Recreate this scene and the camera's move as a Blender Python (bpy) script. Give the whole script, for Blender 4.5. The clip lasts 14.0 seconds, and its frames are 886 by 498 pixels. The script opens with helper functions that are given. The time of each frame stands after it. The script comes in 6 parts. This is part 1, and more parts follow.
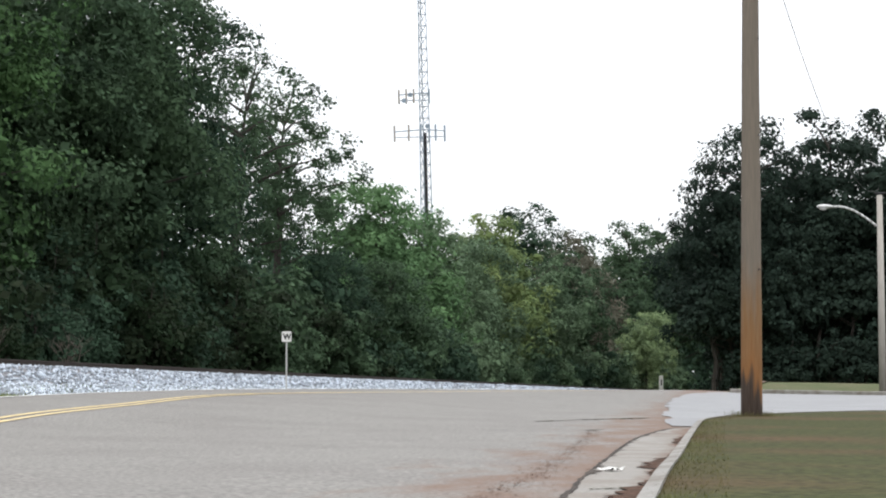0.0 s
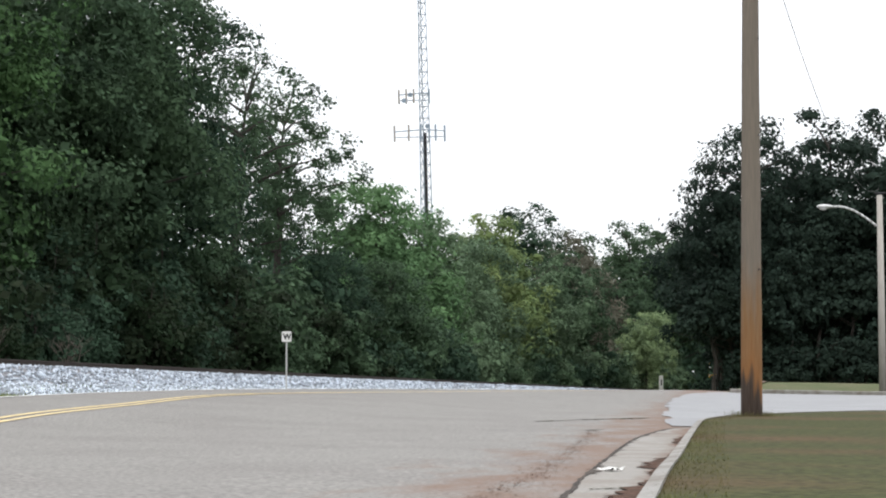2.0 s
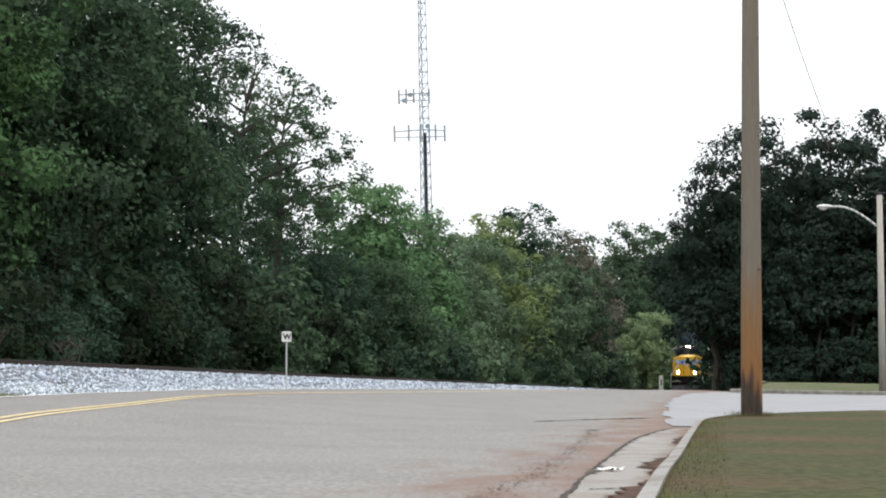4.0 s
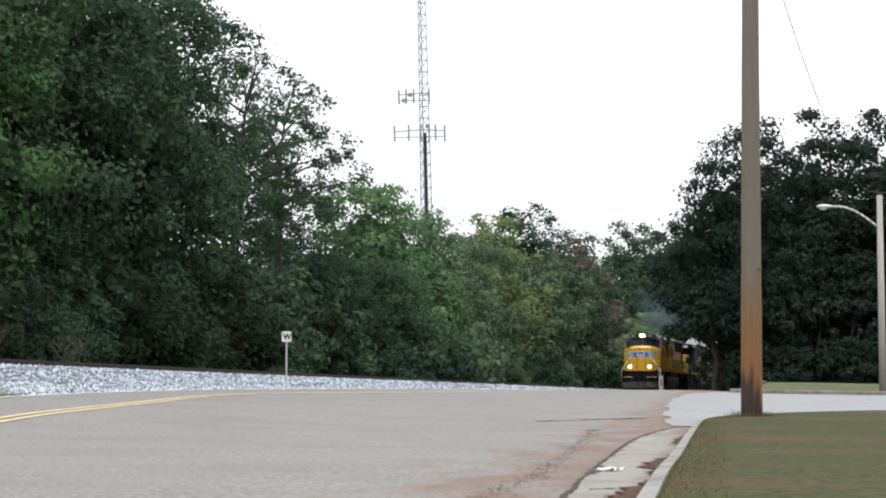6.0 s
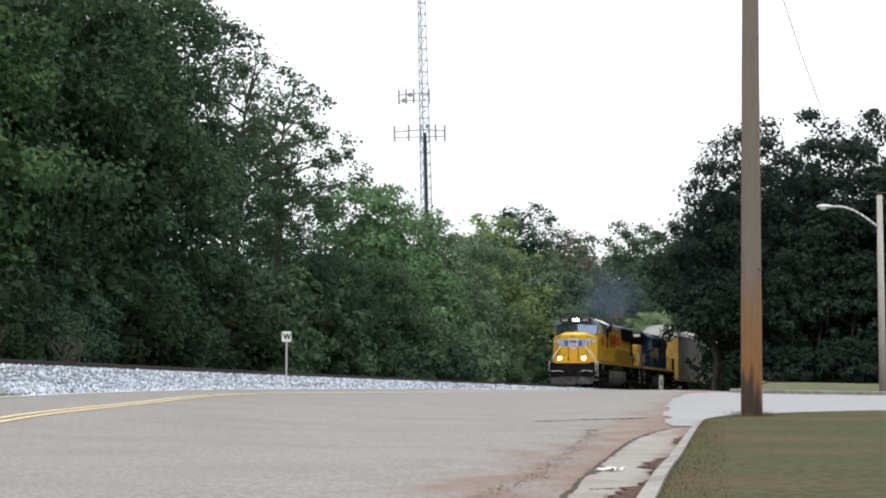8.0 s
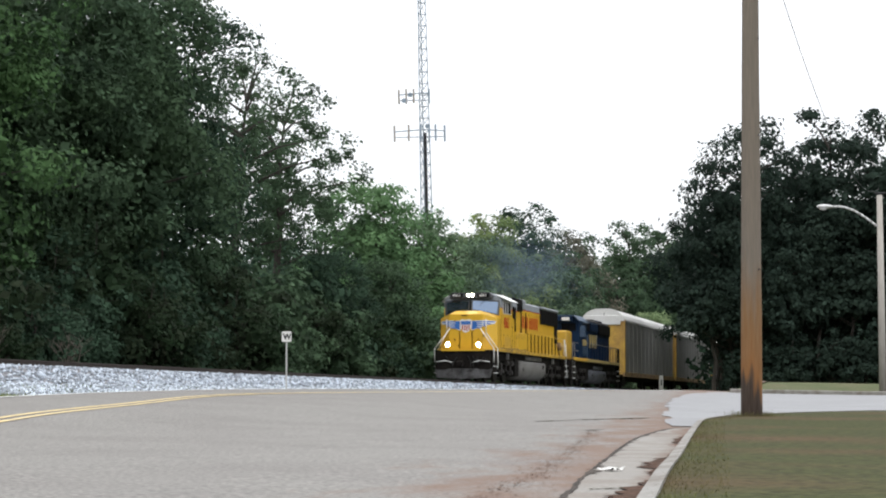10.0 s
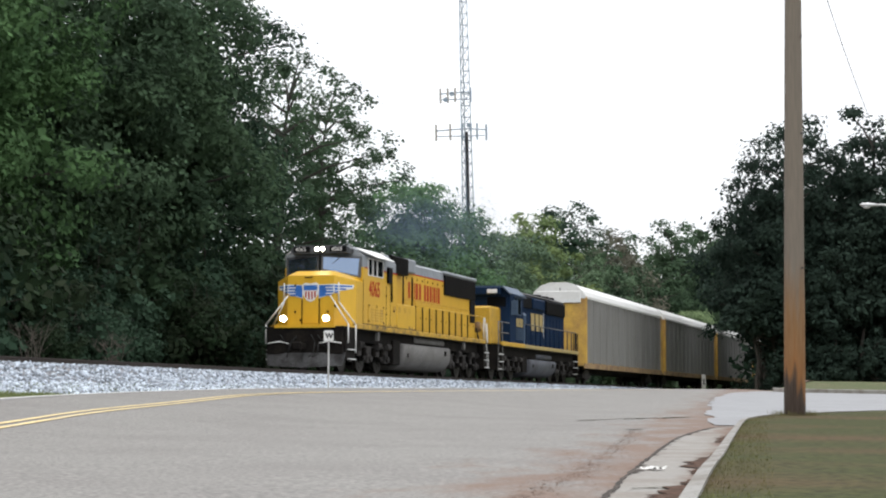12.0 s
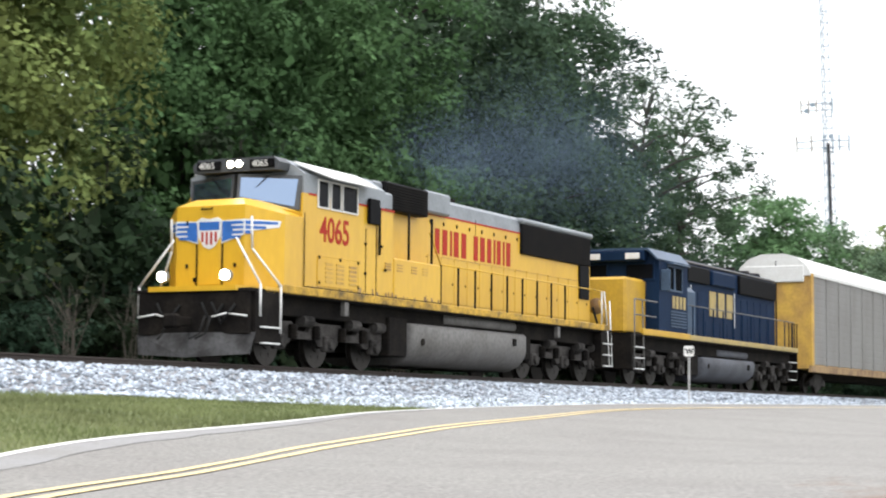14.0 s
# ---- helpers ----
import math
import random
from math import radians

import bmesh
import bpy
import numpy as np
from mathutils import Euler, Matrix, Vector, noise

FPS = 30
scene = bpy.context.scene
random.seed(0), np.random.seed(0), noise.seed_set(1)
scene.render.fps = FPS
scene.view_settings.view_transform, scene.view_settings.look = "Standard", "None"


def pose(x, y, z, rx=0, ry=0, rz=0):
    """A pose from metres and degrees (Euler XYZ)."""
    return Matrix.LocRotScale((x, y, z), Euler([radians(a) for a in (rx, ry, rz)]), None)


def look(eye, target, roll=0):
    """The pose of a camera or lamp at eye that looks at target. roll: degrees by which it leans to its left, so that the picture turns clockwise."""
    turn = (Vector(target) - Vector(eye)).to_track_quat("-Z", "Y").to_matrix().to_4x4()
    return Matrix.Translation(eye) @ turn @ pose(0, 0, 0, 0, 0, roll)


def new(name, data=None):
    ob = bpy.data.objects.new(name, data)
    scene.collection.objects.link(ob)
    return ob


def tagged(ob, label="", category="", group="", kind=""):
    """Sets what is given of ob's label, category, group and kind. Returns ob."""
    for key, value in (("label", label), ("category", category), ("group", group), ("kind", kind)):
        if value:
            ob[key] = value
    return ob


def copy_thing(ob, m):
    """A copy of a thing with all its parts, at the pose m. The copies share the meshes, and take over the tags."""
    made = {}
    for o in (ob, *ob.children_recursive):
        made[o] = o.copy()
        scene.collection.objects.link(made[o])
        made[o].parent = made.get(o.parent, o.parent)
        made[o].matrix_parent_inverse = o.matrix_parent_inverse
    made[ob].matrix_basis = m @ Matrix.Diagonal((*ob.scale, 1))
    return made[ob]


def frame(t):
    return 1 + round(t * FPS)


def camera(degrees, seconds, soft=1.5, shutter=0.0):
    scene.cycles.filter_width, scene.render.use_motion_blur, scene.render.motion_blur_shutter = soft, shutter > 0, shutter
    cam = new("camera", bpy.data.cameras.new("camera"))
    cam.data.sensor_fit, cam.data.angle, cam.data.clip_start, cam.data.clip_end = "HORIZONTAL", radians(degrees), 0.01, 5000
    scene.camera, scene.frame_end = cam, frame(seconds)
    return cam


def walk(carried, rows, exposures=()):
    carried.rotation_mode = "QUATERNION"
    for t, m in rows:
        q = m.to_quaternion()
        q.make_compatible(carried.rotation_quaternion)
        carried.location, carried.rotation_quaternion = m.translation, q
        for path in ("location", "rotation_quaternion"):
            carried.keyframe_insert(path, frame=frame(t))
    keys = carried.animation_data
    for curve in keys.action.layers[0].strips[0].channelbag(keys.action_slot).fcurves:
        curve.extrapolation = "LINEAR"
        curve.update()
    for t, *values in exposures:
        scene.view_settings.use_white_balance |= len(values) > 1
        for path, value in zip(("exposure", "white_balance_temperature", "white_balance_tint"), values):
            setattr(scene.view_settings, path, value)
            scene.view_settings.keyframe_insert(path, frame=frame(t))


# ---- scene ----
# ---- camera ----
EYE = (0.0, 0.0, 0.7)
cam = camera(26.34, 14.0, soft=2.0, shutter=0.3)
# seconds, heading to the right of north, tilt up, lean
PATH = [(0.0, 0.00, 4.406, 0.0), (10.3, 0.0, 4.406, 0.0), (10.5, -0.02, 4.400, 0.02), (11.0, -0.118, 4.344, 0.03), (11.5, -0.723, 4.278, 0.04),
        (12.0, -1.265, 4.377, 0.02), (12.5, -3.036, 4.374, 0.03), (13.0, -5.344, 4.433, 0.06), (13.5, -8.807, 4.725, 0.17),
        (14.0, -12.102, 4.810, 0.35)]
walk(cam, [(t, pose(*EYE, 90 + el, -lean, -az)) for t, az, el, lean in PATH],
     exposures=[(0.0, 0.0), (12.3, -0.05), (13.0, -0.1), (13.55, -0.06), (13.8, 0.3), (14.0, 0.48)])

# ---- light: a bright overcast sky and a wide, weak sun behind the camera ----
world = bpy.data.worlds.new("overcast_sky")
scene.world = world
world.use_nodes = True
wn, wl = world.node_tree.nodes, world.node_tree.links
sky = wn.new("ShaderNodeTexSky")
sky.sky_type, sky.sun_disc = "NISHITA", False
sky.sun_elevation, sky.sun_rotation = radians(62), radians(200)
sky.air_density, sky.dust_density, sky.ozone_density = 1.0, 4.0, 1.0
# an overcast dome, brighter overhead than at the horizon, over the plain sky
geo_w, sep, lum = wn.new("ShaderNodeTexCoord"), wn.new("ShaderNodeSeparateXYZ"), wn.new("ShaderNodeMapRange")
wl.new(geo_w.outputs["Generated"], sep.inputs[0])
wl.new(sep.outputs["Z"], lum.inputs[0])
lum.inputs[1].default_value, lum.inputs[2].default_value = 0.0, 1.0
lum.inputs[3].default_value, lum.inputs[4].default_value = 8.2, 22.0
tint, cloud = wn.new("ShaderNodeMix"), wn.new("ShaderNodeMix")
for node in (tint, cloud):
    node.data_type = "RGBA"
tint.blend_type, tint.inputs[0].default_value = "MULTIPLY", 1.0
tint.inputs[6].default_value = (0.985, 1.0, 1.03, 1)
wl.new(lum.outputs[0], tint.inputs[7])
cloud.inputs[0].default_value = 0.9
wl.new(sky.outputs[0], cloud.inputs[6])
wl.new(tint.outputs[2], cloud.inputs[7])
wl.new(cloud.outputs[2], wn["Background"].inputs[0])
wn["Background"].inputs[1].default_value = 0.13

sun = new("sun", bpy.data.lights.new("sun", "SUN"))
sun.data.energy, sun.data.angle, sun.data.color = 0.7, radians(40), (1.0, 0.96, 0.9)
sun.matrix_world = look((0, 0, 30), Vector((0, 0, 30)) + Vector((math.sin(radians(20)) * 0.47, math.cos(radians(20)) * 0.47, -0.88)))


# ---- materials ----
def mat(name, color, rough=0.7, metal=0.0, var=0.15, scale=3.0, grain=40.0, bump=0.2, dist=0.01, second=None, amount=0.4, spec=0.4, island=0.0, coords="Object", stretch=(1, 1, 1)):
    """A surface with stains at one scale, grain at another, and a fine relief."""
    m = bpy.data.materials.new(name)
    m.use_nodes = True
    n, l = m.node_tree.nodes, m.node_tree.links
    b = n["Principled BSDF"]
    b.inputs["Roughness"].default_value, b.inputs["Metallic"].default_value = rough, metal
    b.inputs["Specular IOR Level"].default_value = spec
    tc, mp = n.new("ShaderNodeTexCoord"), n.new("ShaderNodeMapping")
    mp.inputs["Scale"].default_value = stretch
    l.new(tc.outputs[coords], mp.inputs[0])
    big, fine = n.new("ShaderNodeTexNoise"), n.new("ShaderNodeTexNoise")
    for tex, s, det in ((big, scale, 5), (fine, grain, 3)):
        tex.inputs["Scale"].default_value, tex.inputs["Detail"].default_value = s, det
        l.new(mp.outputs[0], tex.inputs["Vector"])
    ramp = n.new("ShaderNodeMapRange")
    ramp.inputs[1].default_value, ramp.inputs[2].default_value = 0.42, 0.68
    l.new(big.outputs[0], ramp.inputs[0])
    mul = n.new("ShaderNodeMath")
    mul.operation = "MULTIPLY"
    mul.inputs[1].default_value = amount
    l.new(ramp.outputs[0], mul.inputs[0])
    mix = n.new("ShaderNodeMix")
    mix.data_type = "RGBA"
    mix.inputs[6].default_value = (*color, 1)
    mix.inputs[7].default_value = (*(second or [c * 0.6 for c in color]), 1)
    l.new(mul.outputs[0], mix.inputs[0])
    hsv = n.new("ShaderNodeHueSaturation")
    l.new(mix.outputs[2], hsv.inputs["Color"])
    val = n.new("ShaderNodeMapRange")
    val.inputs[1].default_value, val.inputs[2].default_value = 0.3, 0.7
    val.inputs[3].default_value, val.inputs[4].default_value = 1 - var, 1 + var
    l.new(fine.outputs[0], val.inputs[0])
    out = val.outputs[0]
    if island:
        geo, isl, m2 = n.new("ShaderNodeNewGeometry"), n.new("ShaderNodeMapRange"), n.new("ShaderNodeMath")
        isl.inputs[3].default_value, isl.inputs[4].default_value = 1 - island, 1 + island
        l.new(geo.outputs["Random Per Island"], isl.inputs[0])
        m2.operation = "MULTIPLY"
        l.new(out, m2.inputs[0])
        l.new(isl.outputs[0], m2.inputs[1])
        out = m2.outputs[0]
    l.new(out, hsv.inputs["Value"])
    l.new(hsv.outputs[0], b.inputs["Base Color"])
    if bump:
        bp = n.new("ShaderNodeBump")
        bp.inputs["Strength"].default_value, bp.inputs["Distance"].default_value = bump, dist
        l.new(fine.outputs[0], bp.inputs["Height"])
        l.new(bp.outputs[0], b.inputs["Normal"])
    return m


def leaf_mat(name, color, second, island=0.2):
    m = mat(name, color, 0.6, 0, 0.32, 0.3, 0.9, 0, second=second, amount=0.8, spec=0.03, island=island)
    n, l = m.node_tree.nodes, m.node_tree.links
    b = n["Principled BSDF"]
    tr, add = n.new("ShaderNodeBsdfTranslucent"), n.new("ShaderNodeMixShader")
    add.inputs[0].default_value = 0.25
    src = b.inputs["Base Color"].links[0].from_socket
    l.new(src, tr.inputs[0])
    l.new(b.outputs[0], add.inputs[1])
    l.new(tr.outputs[0], add.inputs[2])
    l.new(add.outputs[0], n["Material Output"].inputs[0])
    return m


def glow(name, color, strength):
    m = bpy.data.materials.new(name)
    m.use_nodes = True
    b = m.node_tree.nodes["Principled BSDF"]
    b.inputs["Base Color"].default_value = (*color, 1)
    b.inputs["Emission Color"].default_value, b.inputs["Emission Strength"].default_value = (*color, 1), strength
    return m


ASPHALT = mat("asphalt", (0.178, 0.17, 0.158), 0.85, var=0.42, scale=0.5, grain=28, bump=0.4, second=(0.15, 0.139, 0.131), amount=0.7)
CONCRETE = mat("concrete", (0.235, 0.228, 0.213), 0.85, var=0.16, scale=2.2, grain=30, bump=0.3, second=(0.13, 0.11, 0.092), amount=0.95)
PALE_CONCRETE = mat("pale_concrete", (0.24, 0.243, 0.25), 0.85, var=0.15, scale=0.6, grain=30, bump=0.3, second=(0.19, 0.19, 0.197), amount=0.6)
SHOULDER = mat("pale_shoulder", (0.208, 0.203, 0.203), 0.85, var=0.16, scale=0.9, grain=28, bump=0.3, second=(0.185, 0.178, 0.17), amount=0.9)
GREEN_GRASS = mat("green_grass", (0.108, 0.126, 0.057), 0.9, var=0.25, scale=0.4, grain=18, bump=0.6, dist=0.03, second=(0.122, 0.128, 0.055), amount=0.8, spec=0.1)
GREEN_BLADES = leaf_mat("green_grass_blades", (0.15, 0.18, 0.078), (0.175, 0.185, 0.092), 0.2)
GRASS = mat("mown_grass", (0.044, 0.048, 0.018), 0.9, var=0.5, scale=0.3, grain=16, bump=0.8, dist=0.03, second=(0.078, 0.05, 0.028), amount=0.95, spec=0.1)
BLADES = leaf_mat("grass_blades", (0.105, 0.112, 0.045), (0.135, 0.1, 0.058), 0.3)
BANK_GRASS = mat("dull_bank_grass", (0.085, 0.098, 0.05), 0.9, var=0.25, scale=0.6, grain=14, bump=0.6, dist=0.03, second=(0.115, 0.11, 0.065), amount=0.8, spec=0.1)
SOIL = mat("woodland_soil", (0.045, 0.04, 0.025), 0.95, var=0.3, scale=0.5, grain=12, bump=0.5, second=(0.05, 0.055, 0.025), amount=0.8, spec=0.1)
BALLAST = mat("ballast_stone", (0.36, 0.4, 0.45), 0.85, var=0.15, scale=2, grain=30, bump=0.4, island=0.68, second=(0.3, 0.34, 0.4), amount=0.7)
BALLAST_BED = mat("ballast_bed", (0.2, 0.2, 0.21), 0.95, var=0.35, scale=4, grain=20, bump=0.8, dist=0.04)
STEEL_RAIL = mat("weathered_rail", (0.05, 0.04, 0.035), 0.6, 0.5, var=0.2, scale=3, grain=40)
TIE = mat("tie_wood", (0.045, 0.035, 0.028), 0.9, var=0.3, scale=4, grain=30)
YELLOW_LINE = mat("yellow_road_paint", (0.6, 0.47, 0.23), 0.7, var=0.15, scale=2, grain=30, second=(0.4, 0.33, 0.21), amount=0.7)
WHITE_LINE = mat("white_road_paint", (0.62, 0.62, 0.6), 0.7, var=0.12, scale=2, grain=30, second=(0.4, 0.39, 0.37), amount=0.6)
BARK = mat("bark", (0.045, 0.039, 0.033), 0.95, var=0.3, scale=3, grain=20, bump=0.6, dist=0.03, stretch=(1, 1, 0.2))
LEAF_GREEN = leaf_mat("leaves_green", (0.112, 0.168, 0.096), (0.068, 0.105, 0.066))
LEAF_MID = leaf_mat("leaves_middle_green", (0.060, 0.099, 0.054), (0.035, 0.060, 0.039))
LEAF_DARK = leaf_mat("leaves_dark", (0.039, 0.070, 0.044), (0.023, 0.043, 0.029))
LEAF_LIGHT = leaf_mat("leaves_light", (0.107, 0.189, 0.086), (0.063, 0.126, 0.059))
LEAF_OLIVE = leaf_mat("leaves_turning", (0.173, 0.225, 0.090), (0.105, 0.165, 0.072))
LEAF_RUSSET = leaf_mat("leaves_russet", (0.113, 0.108, 0.082), (0.076, 0.101, 0.066))
LEAF_FRONT = leaf_mat("leaves_deep_green", (0.074, 0.138, 0.056), (0.044, 0.088, 0.038))
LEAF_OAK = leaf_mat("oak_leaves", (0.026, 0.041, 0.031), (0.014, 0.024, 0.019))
LEAF_PALE = leaf_mat("leaves_pale_green", (0.225, 0.300, 0.150), (0.150, 0.210, 0.120))
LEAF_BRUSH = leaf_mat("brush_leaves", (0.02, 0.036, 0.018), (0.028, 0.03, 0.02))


def clay_wash(m, origin, across, kerb_n, kerb_slope, along_dir, width, strength, color=(0.17, 0.085, 0.05)):
    """Red clay washed along the kerb: ragged streaks that thin out away from it."""
    n, l = m.node_tree.nodes, m.node_tree.links
    b = n["Principled BSDF"]
    src = b.inputs["Base Color"].links[0].from_socket
    tc, sub = n.new("ShaderNodeTexCoord"), n.new("ShaderNodeVectorMath")
    sub.operation = "SUBTRACT"
    sub.inputs[1].default_value = (*origin, 0)
    l.new(tc.outputs["Object"], sub.inputs[0])
    dots = []
    for v in (across, along_dir):
        d = n.new("ShaderNodeVectorMath")
        d.operation = "DOT_PRODUCT"
        d.inputs[1].default_value = (*v, 0)
        l.new(sub.outputs[0], d.inputs[0])
        dots.append(d.outputs["Value"])
    # distance from the kerb line
    k = n.new("ShaderNodeMath")
    k.operation = "MULTIPLY_ADD"
    l.new(dots[1], k.inputs[0])
    k.inputs[1].default_value, k.inputs[2].default_value = kerb_slope, kerb_n
    dist = n.new("ShaderNodeMath")
    dist.operation = "SUBTRACT"
    l.new(k.outputs[0], dist.inputs[0])
    l.new(dots[0], dist.inputs[1])
    near = n.new("ShaderNodeMapRange")
    near.inputs[1].default_value, near.inputs[2].default_value = 0.0, width
    near.inputs[3].default_value, near.inputs[4].default_value = 0.33, -0.22
    l.new(dist.outputs[0], near.inputs[0])
    comb, noi = n.new("ShaderNodeCombineXYZ"), n.new("ShaderNodeTexNoise")
    l.new(dist.outputs[0], comb.inputs[0])
    half = n.new("ShaderNodeMath")
    half.operation = "MULTIPLY"
    half.inputs[1].default_value = 0.35
    l.new(dots[1], half.inputs[0])
    l.new(half.outputs[0], comb.inputs[1])
    l.new(comb.outputs[0], noi.inputs["Vector"])
    noi.inputs["Scale"].default_value, noi.inputs["Detail"].default_value, noi.inputs["Roughness"].default_value = 1.6, 7, 0.65
    add = n.new("ShaderNodeMath")
    l.new(noi.outputs[0], add.inputs[0])
    l.new(near.outputs[0], add.inputs[1])
    mask = n.new("ShaderNodeMapRange")
    mask.inputs[1].default_value, mask.inputs[2].default_value = 0.56, 0.78
    mask.inputs[4].default_value = strength
    l.new(add.outputs[0], mask.inputs[0])
    mix = n.new("ShaderNodeMix")
    mix.data_type = "RGBA"
    l.new(mask.outputs[0], mix.inputs[0])
    l.new(src, mix.inputs[6])
    mix.inputs[7].default_value = (*color, 1)
    l.new(mix.outputs[2], b.inputs["Base Color"])


# ---- mesh helpers ----
def mesh_of(name, verts, faces, material, smooth=False):
    me = bpy.data.meshes.new(name)
    me.from_pydata([tuple(v) for v in verts], [], [tuple(f) for f in faces])
    me.materials.append(material)
    if smooth:
        me.polygons.foreach_set("use_smooth", [True] * len(me.polygons))
    me.update()
    return me


def part(name, bm, material, parent=None, label="", smooth=False):
    """One bmesh as one mesh object, under a thing or a part."""
    me = bpy.data.meshes.new(name)
    bmesh.ops.recalc_face_normals(bm, faces=bm.faces)
    for f in bm.faces:
        f.smooth = smooth
    bm.to_mesh(me)
    bm.free()
    for mm in (material if isinstance(material, (list, tuple)) else [material]):
        me.materials.append(mm)
    ob = new(name, me)
    ob.parent = parent
    if label:
        ob["label"] = label
    return ob


def box(bm, x0, x1, y0, y1, z0, z1, bevel=0.0, m=None):
    r = bmesh.ops.create_cube(bm, size=1.0, matrix=Matrix.Translation(((x0 + x1) / 2, (y0 + y1) / 2, (z0 + z1) / 2)) @ Matrix.Diagonal((abs(x1 - x0), abs(y1 - y0), abs(z1 - z0), 1)))
    vs = r["verts"]
    if bevel:
        es = list({e for v in vs for e in v.link_edges})
        g = bmesh.ops.bevel(bm, geom=es, offset=bevel, segments=1, affect="EDGES", profile=0.7)
        vs = list({v for f in g["faces"] for v in f.verts} | {v for v in vs if v.is_valid})
    if m is not None:
        bmesh.ops.transform(bm, matrix=m, verts=[v for v in vs if v.is_valid])
    return vs


def tube(bm, a, b, r0, r1=None, seg=8, caps=True):
    a, b = Vector(a), Vector(b)
    d = b - a
    m = Matrix.Translation((a + b) / 2) @ d.to_track_quat("Z", "Y").to_matrix().to_4x4()
    bmesh.ops.create_cone(bm, cap_ends=caps, segments=seg, radius1=r0, radius2=r0 if r1 is None else r1, depth=d.length, matrix=m)


def pipe(bm, pts, r, seg=6):
    """A bent tube along pts, with a small knuckle at each bend."""
    for a, b in zip(pts, pts[1:]):
        tube(bm, a, b, r, seg=seg)
    for c in pts[1:-1]:
        bmesh.ops.create_icosphere(bm, subdivisions=1, radius=r * 1.08, matrix=Matrix.Translation(c))


def prism(bm, outline, axis, lo, hi):
    """A closed outline of 2D points, pushed along an axis from lo to hi. axis 0: points are (y, z); 1: (x, z); 2: (x, y)."""
    def at(p, h):
        return [(h, p[0], p[1]), (p[0], h, p[1]), (p[0], p[1], h)][axis]
    a = [bm.verts.new(at(p, lo)) for p in outline]
    b = [bm.verts.new(at(p, hi)) for p in outline]
    bm.faces.new(a)
    bm.faces.new(b[::-1])
    k = len(outline)
    for i in range(k):
        bm.faces.new((a[i], a[(i + 1) % k], b[(i + 1) % k], b[i]))


def thing(name, m, label, category, group=""):
    e = new(name)
    e.empty_display_size = 0.2
    e.matrix_basis = m
    return tagged(e, label, category, group)


# ---- the lie of the land: n metres from the track towards the camera, q metres along it ----
X0, Y0, AZ = -14.02, 37.54, radians(14.2755)
RAIL_Z, GRADE = 1.626, -0.004
UX, UY = math.sin(AZ), math.cos(AZ)
NX, NY = math.cos(AZ), -math.sin(AZ)


clay_wash(ASPHALT, (X0, Y0), (NX, NY), 18.55, -0.108, (UX, UY), 2.6, 0.75, (0.135, 0.075, 0.047))
GUTTER_PAN = mat("gutter_concrete", (0.225, 0.213, 0.195), 0.88, var=0.14, scale=1.1, grain=30, bump=0.3, second=(0.15, 0.12, 0.098), amount=0.9)
clay_wash(GUTTER_PAN, (X0, Y0), (NX, NY), 18.98, -0.108, (UX, UY), 0.5, 0.8, (0.12, 0.06, 0.035))


def to_nq(x, y):
    return (x - X0) * NX + (y - Y0) * NY, (x - X0) * UX + (y - Y0) * UY


def to_xy(n, q):
    return X0 + n * NX + q * UX, Y0 + n * NY + q * UY


def rail_z(q):
    return RAIL_Z + GRADE * max(min(q, 420), -120)


def ground_z(x, y):
    n, q = to_nq(x, y)
    base = float(np.interp(n, [-40, -14, -6, 2, 4.5, 9, 14, 20, 40], [2.2, 1.4, 0.9, 0.93, 0.93, 0.62, 0.26, 0.14, 0.05]))
    rise = 0.0072 * min(max(q + 12, 0), 74) * min(max((n - 4) / 8, 0), 1)
    fall = -0.012 * min(max(q - 64, 0), 136) * min(max((n - 4) / 3, 0), 1) * min(max((17 - n) / 3, 0), 1)
    bank = 0.66 * min(max((q - 0.42 * (n - 13.6) - 60.5) / 5, 0), 1) * min(max((n - 13.3) / 0.9, 0), 1)
    return base + rise + fall + bank


def grid_lines(lo, hi, step, far):
    mid = list(np.arange(lo, hi + 1e-6, step))
    out, d = [], step
    p = hi
    while p < far:
        d *= 1.5
        p += d
        out.append(p)
    left, d, p = [], step, lo
    while p > -far:
        d *= 1.5
        p -= d
        left.append(p)
    return left[::-1] + mid + out


def build_ground():
    ns, qs = grid_lines(-30, 40, 1.0, 3000), grid_lines(-60, 140, 1.5, 4000)
    verts, faces = [], []
    for q in qs:
        for n in ns:
            x, y = to_xy(n, q)
            verts.append((x, y, ground_z(x, y) - 0.05))
    w = len(ns)
    mats = []
    for j in range(len(qs) - 1):
        for i in range(w - 1):
            faces.append((j * w + i, j * w + i + 1, (j + 1) * w + i + 1, (j + 1) * w + i))
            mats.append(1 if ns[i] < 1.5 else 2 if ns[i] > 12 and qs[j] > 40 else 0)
    me = mesh_of("ground", verts, faces, GREEN_GRASS, True)
    me.materials.append(SOIL)
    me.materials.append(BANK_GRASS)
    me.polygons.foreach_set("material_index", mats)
    return tagged(new("ground", me), "sloping ground of mown grass and dark woodland soil", "ground", kind="structure")


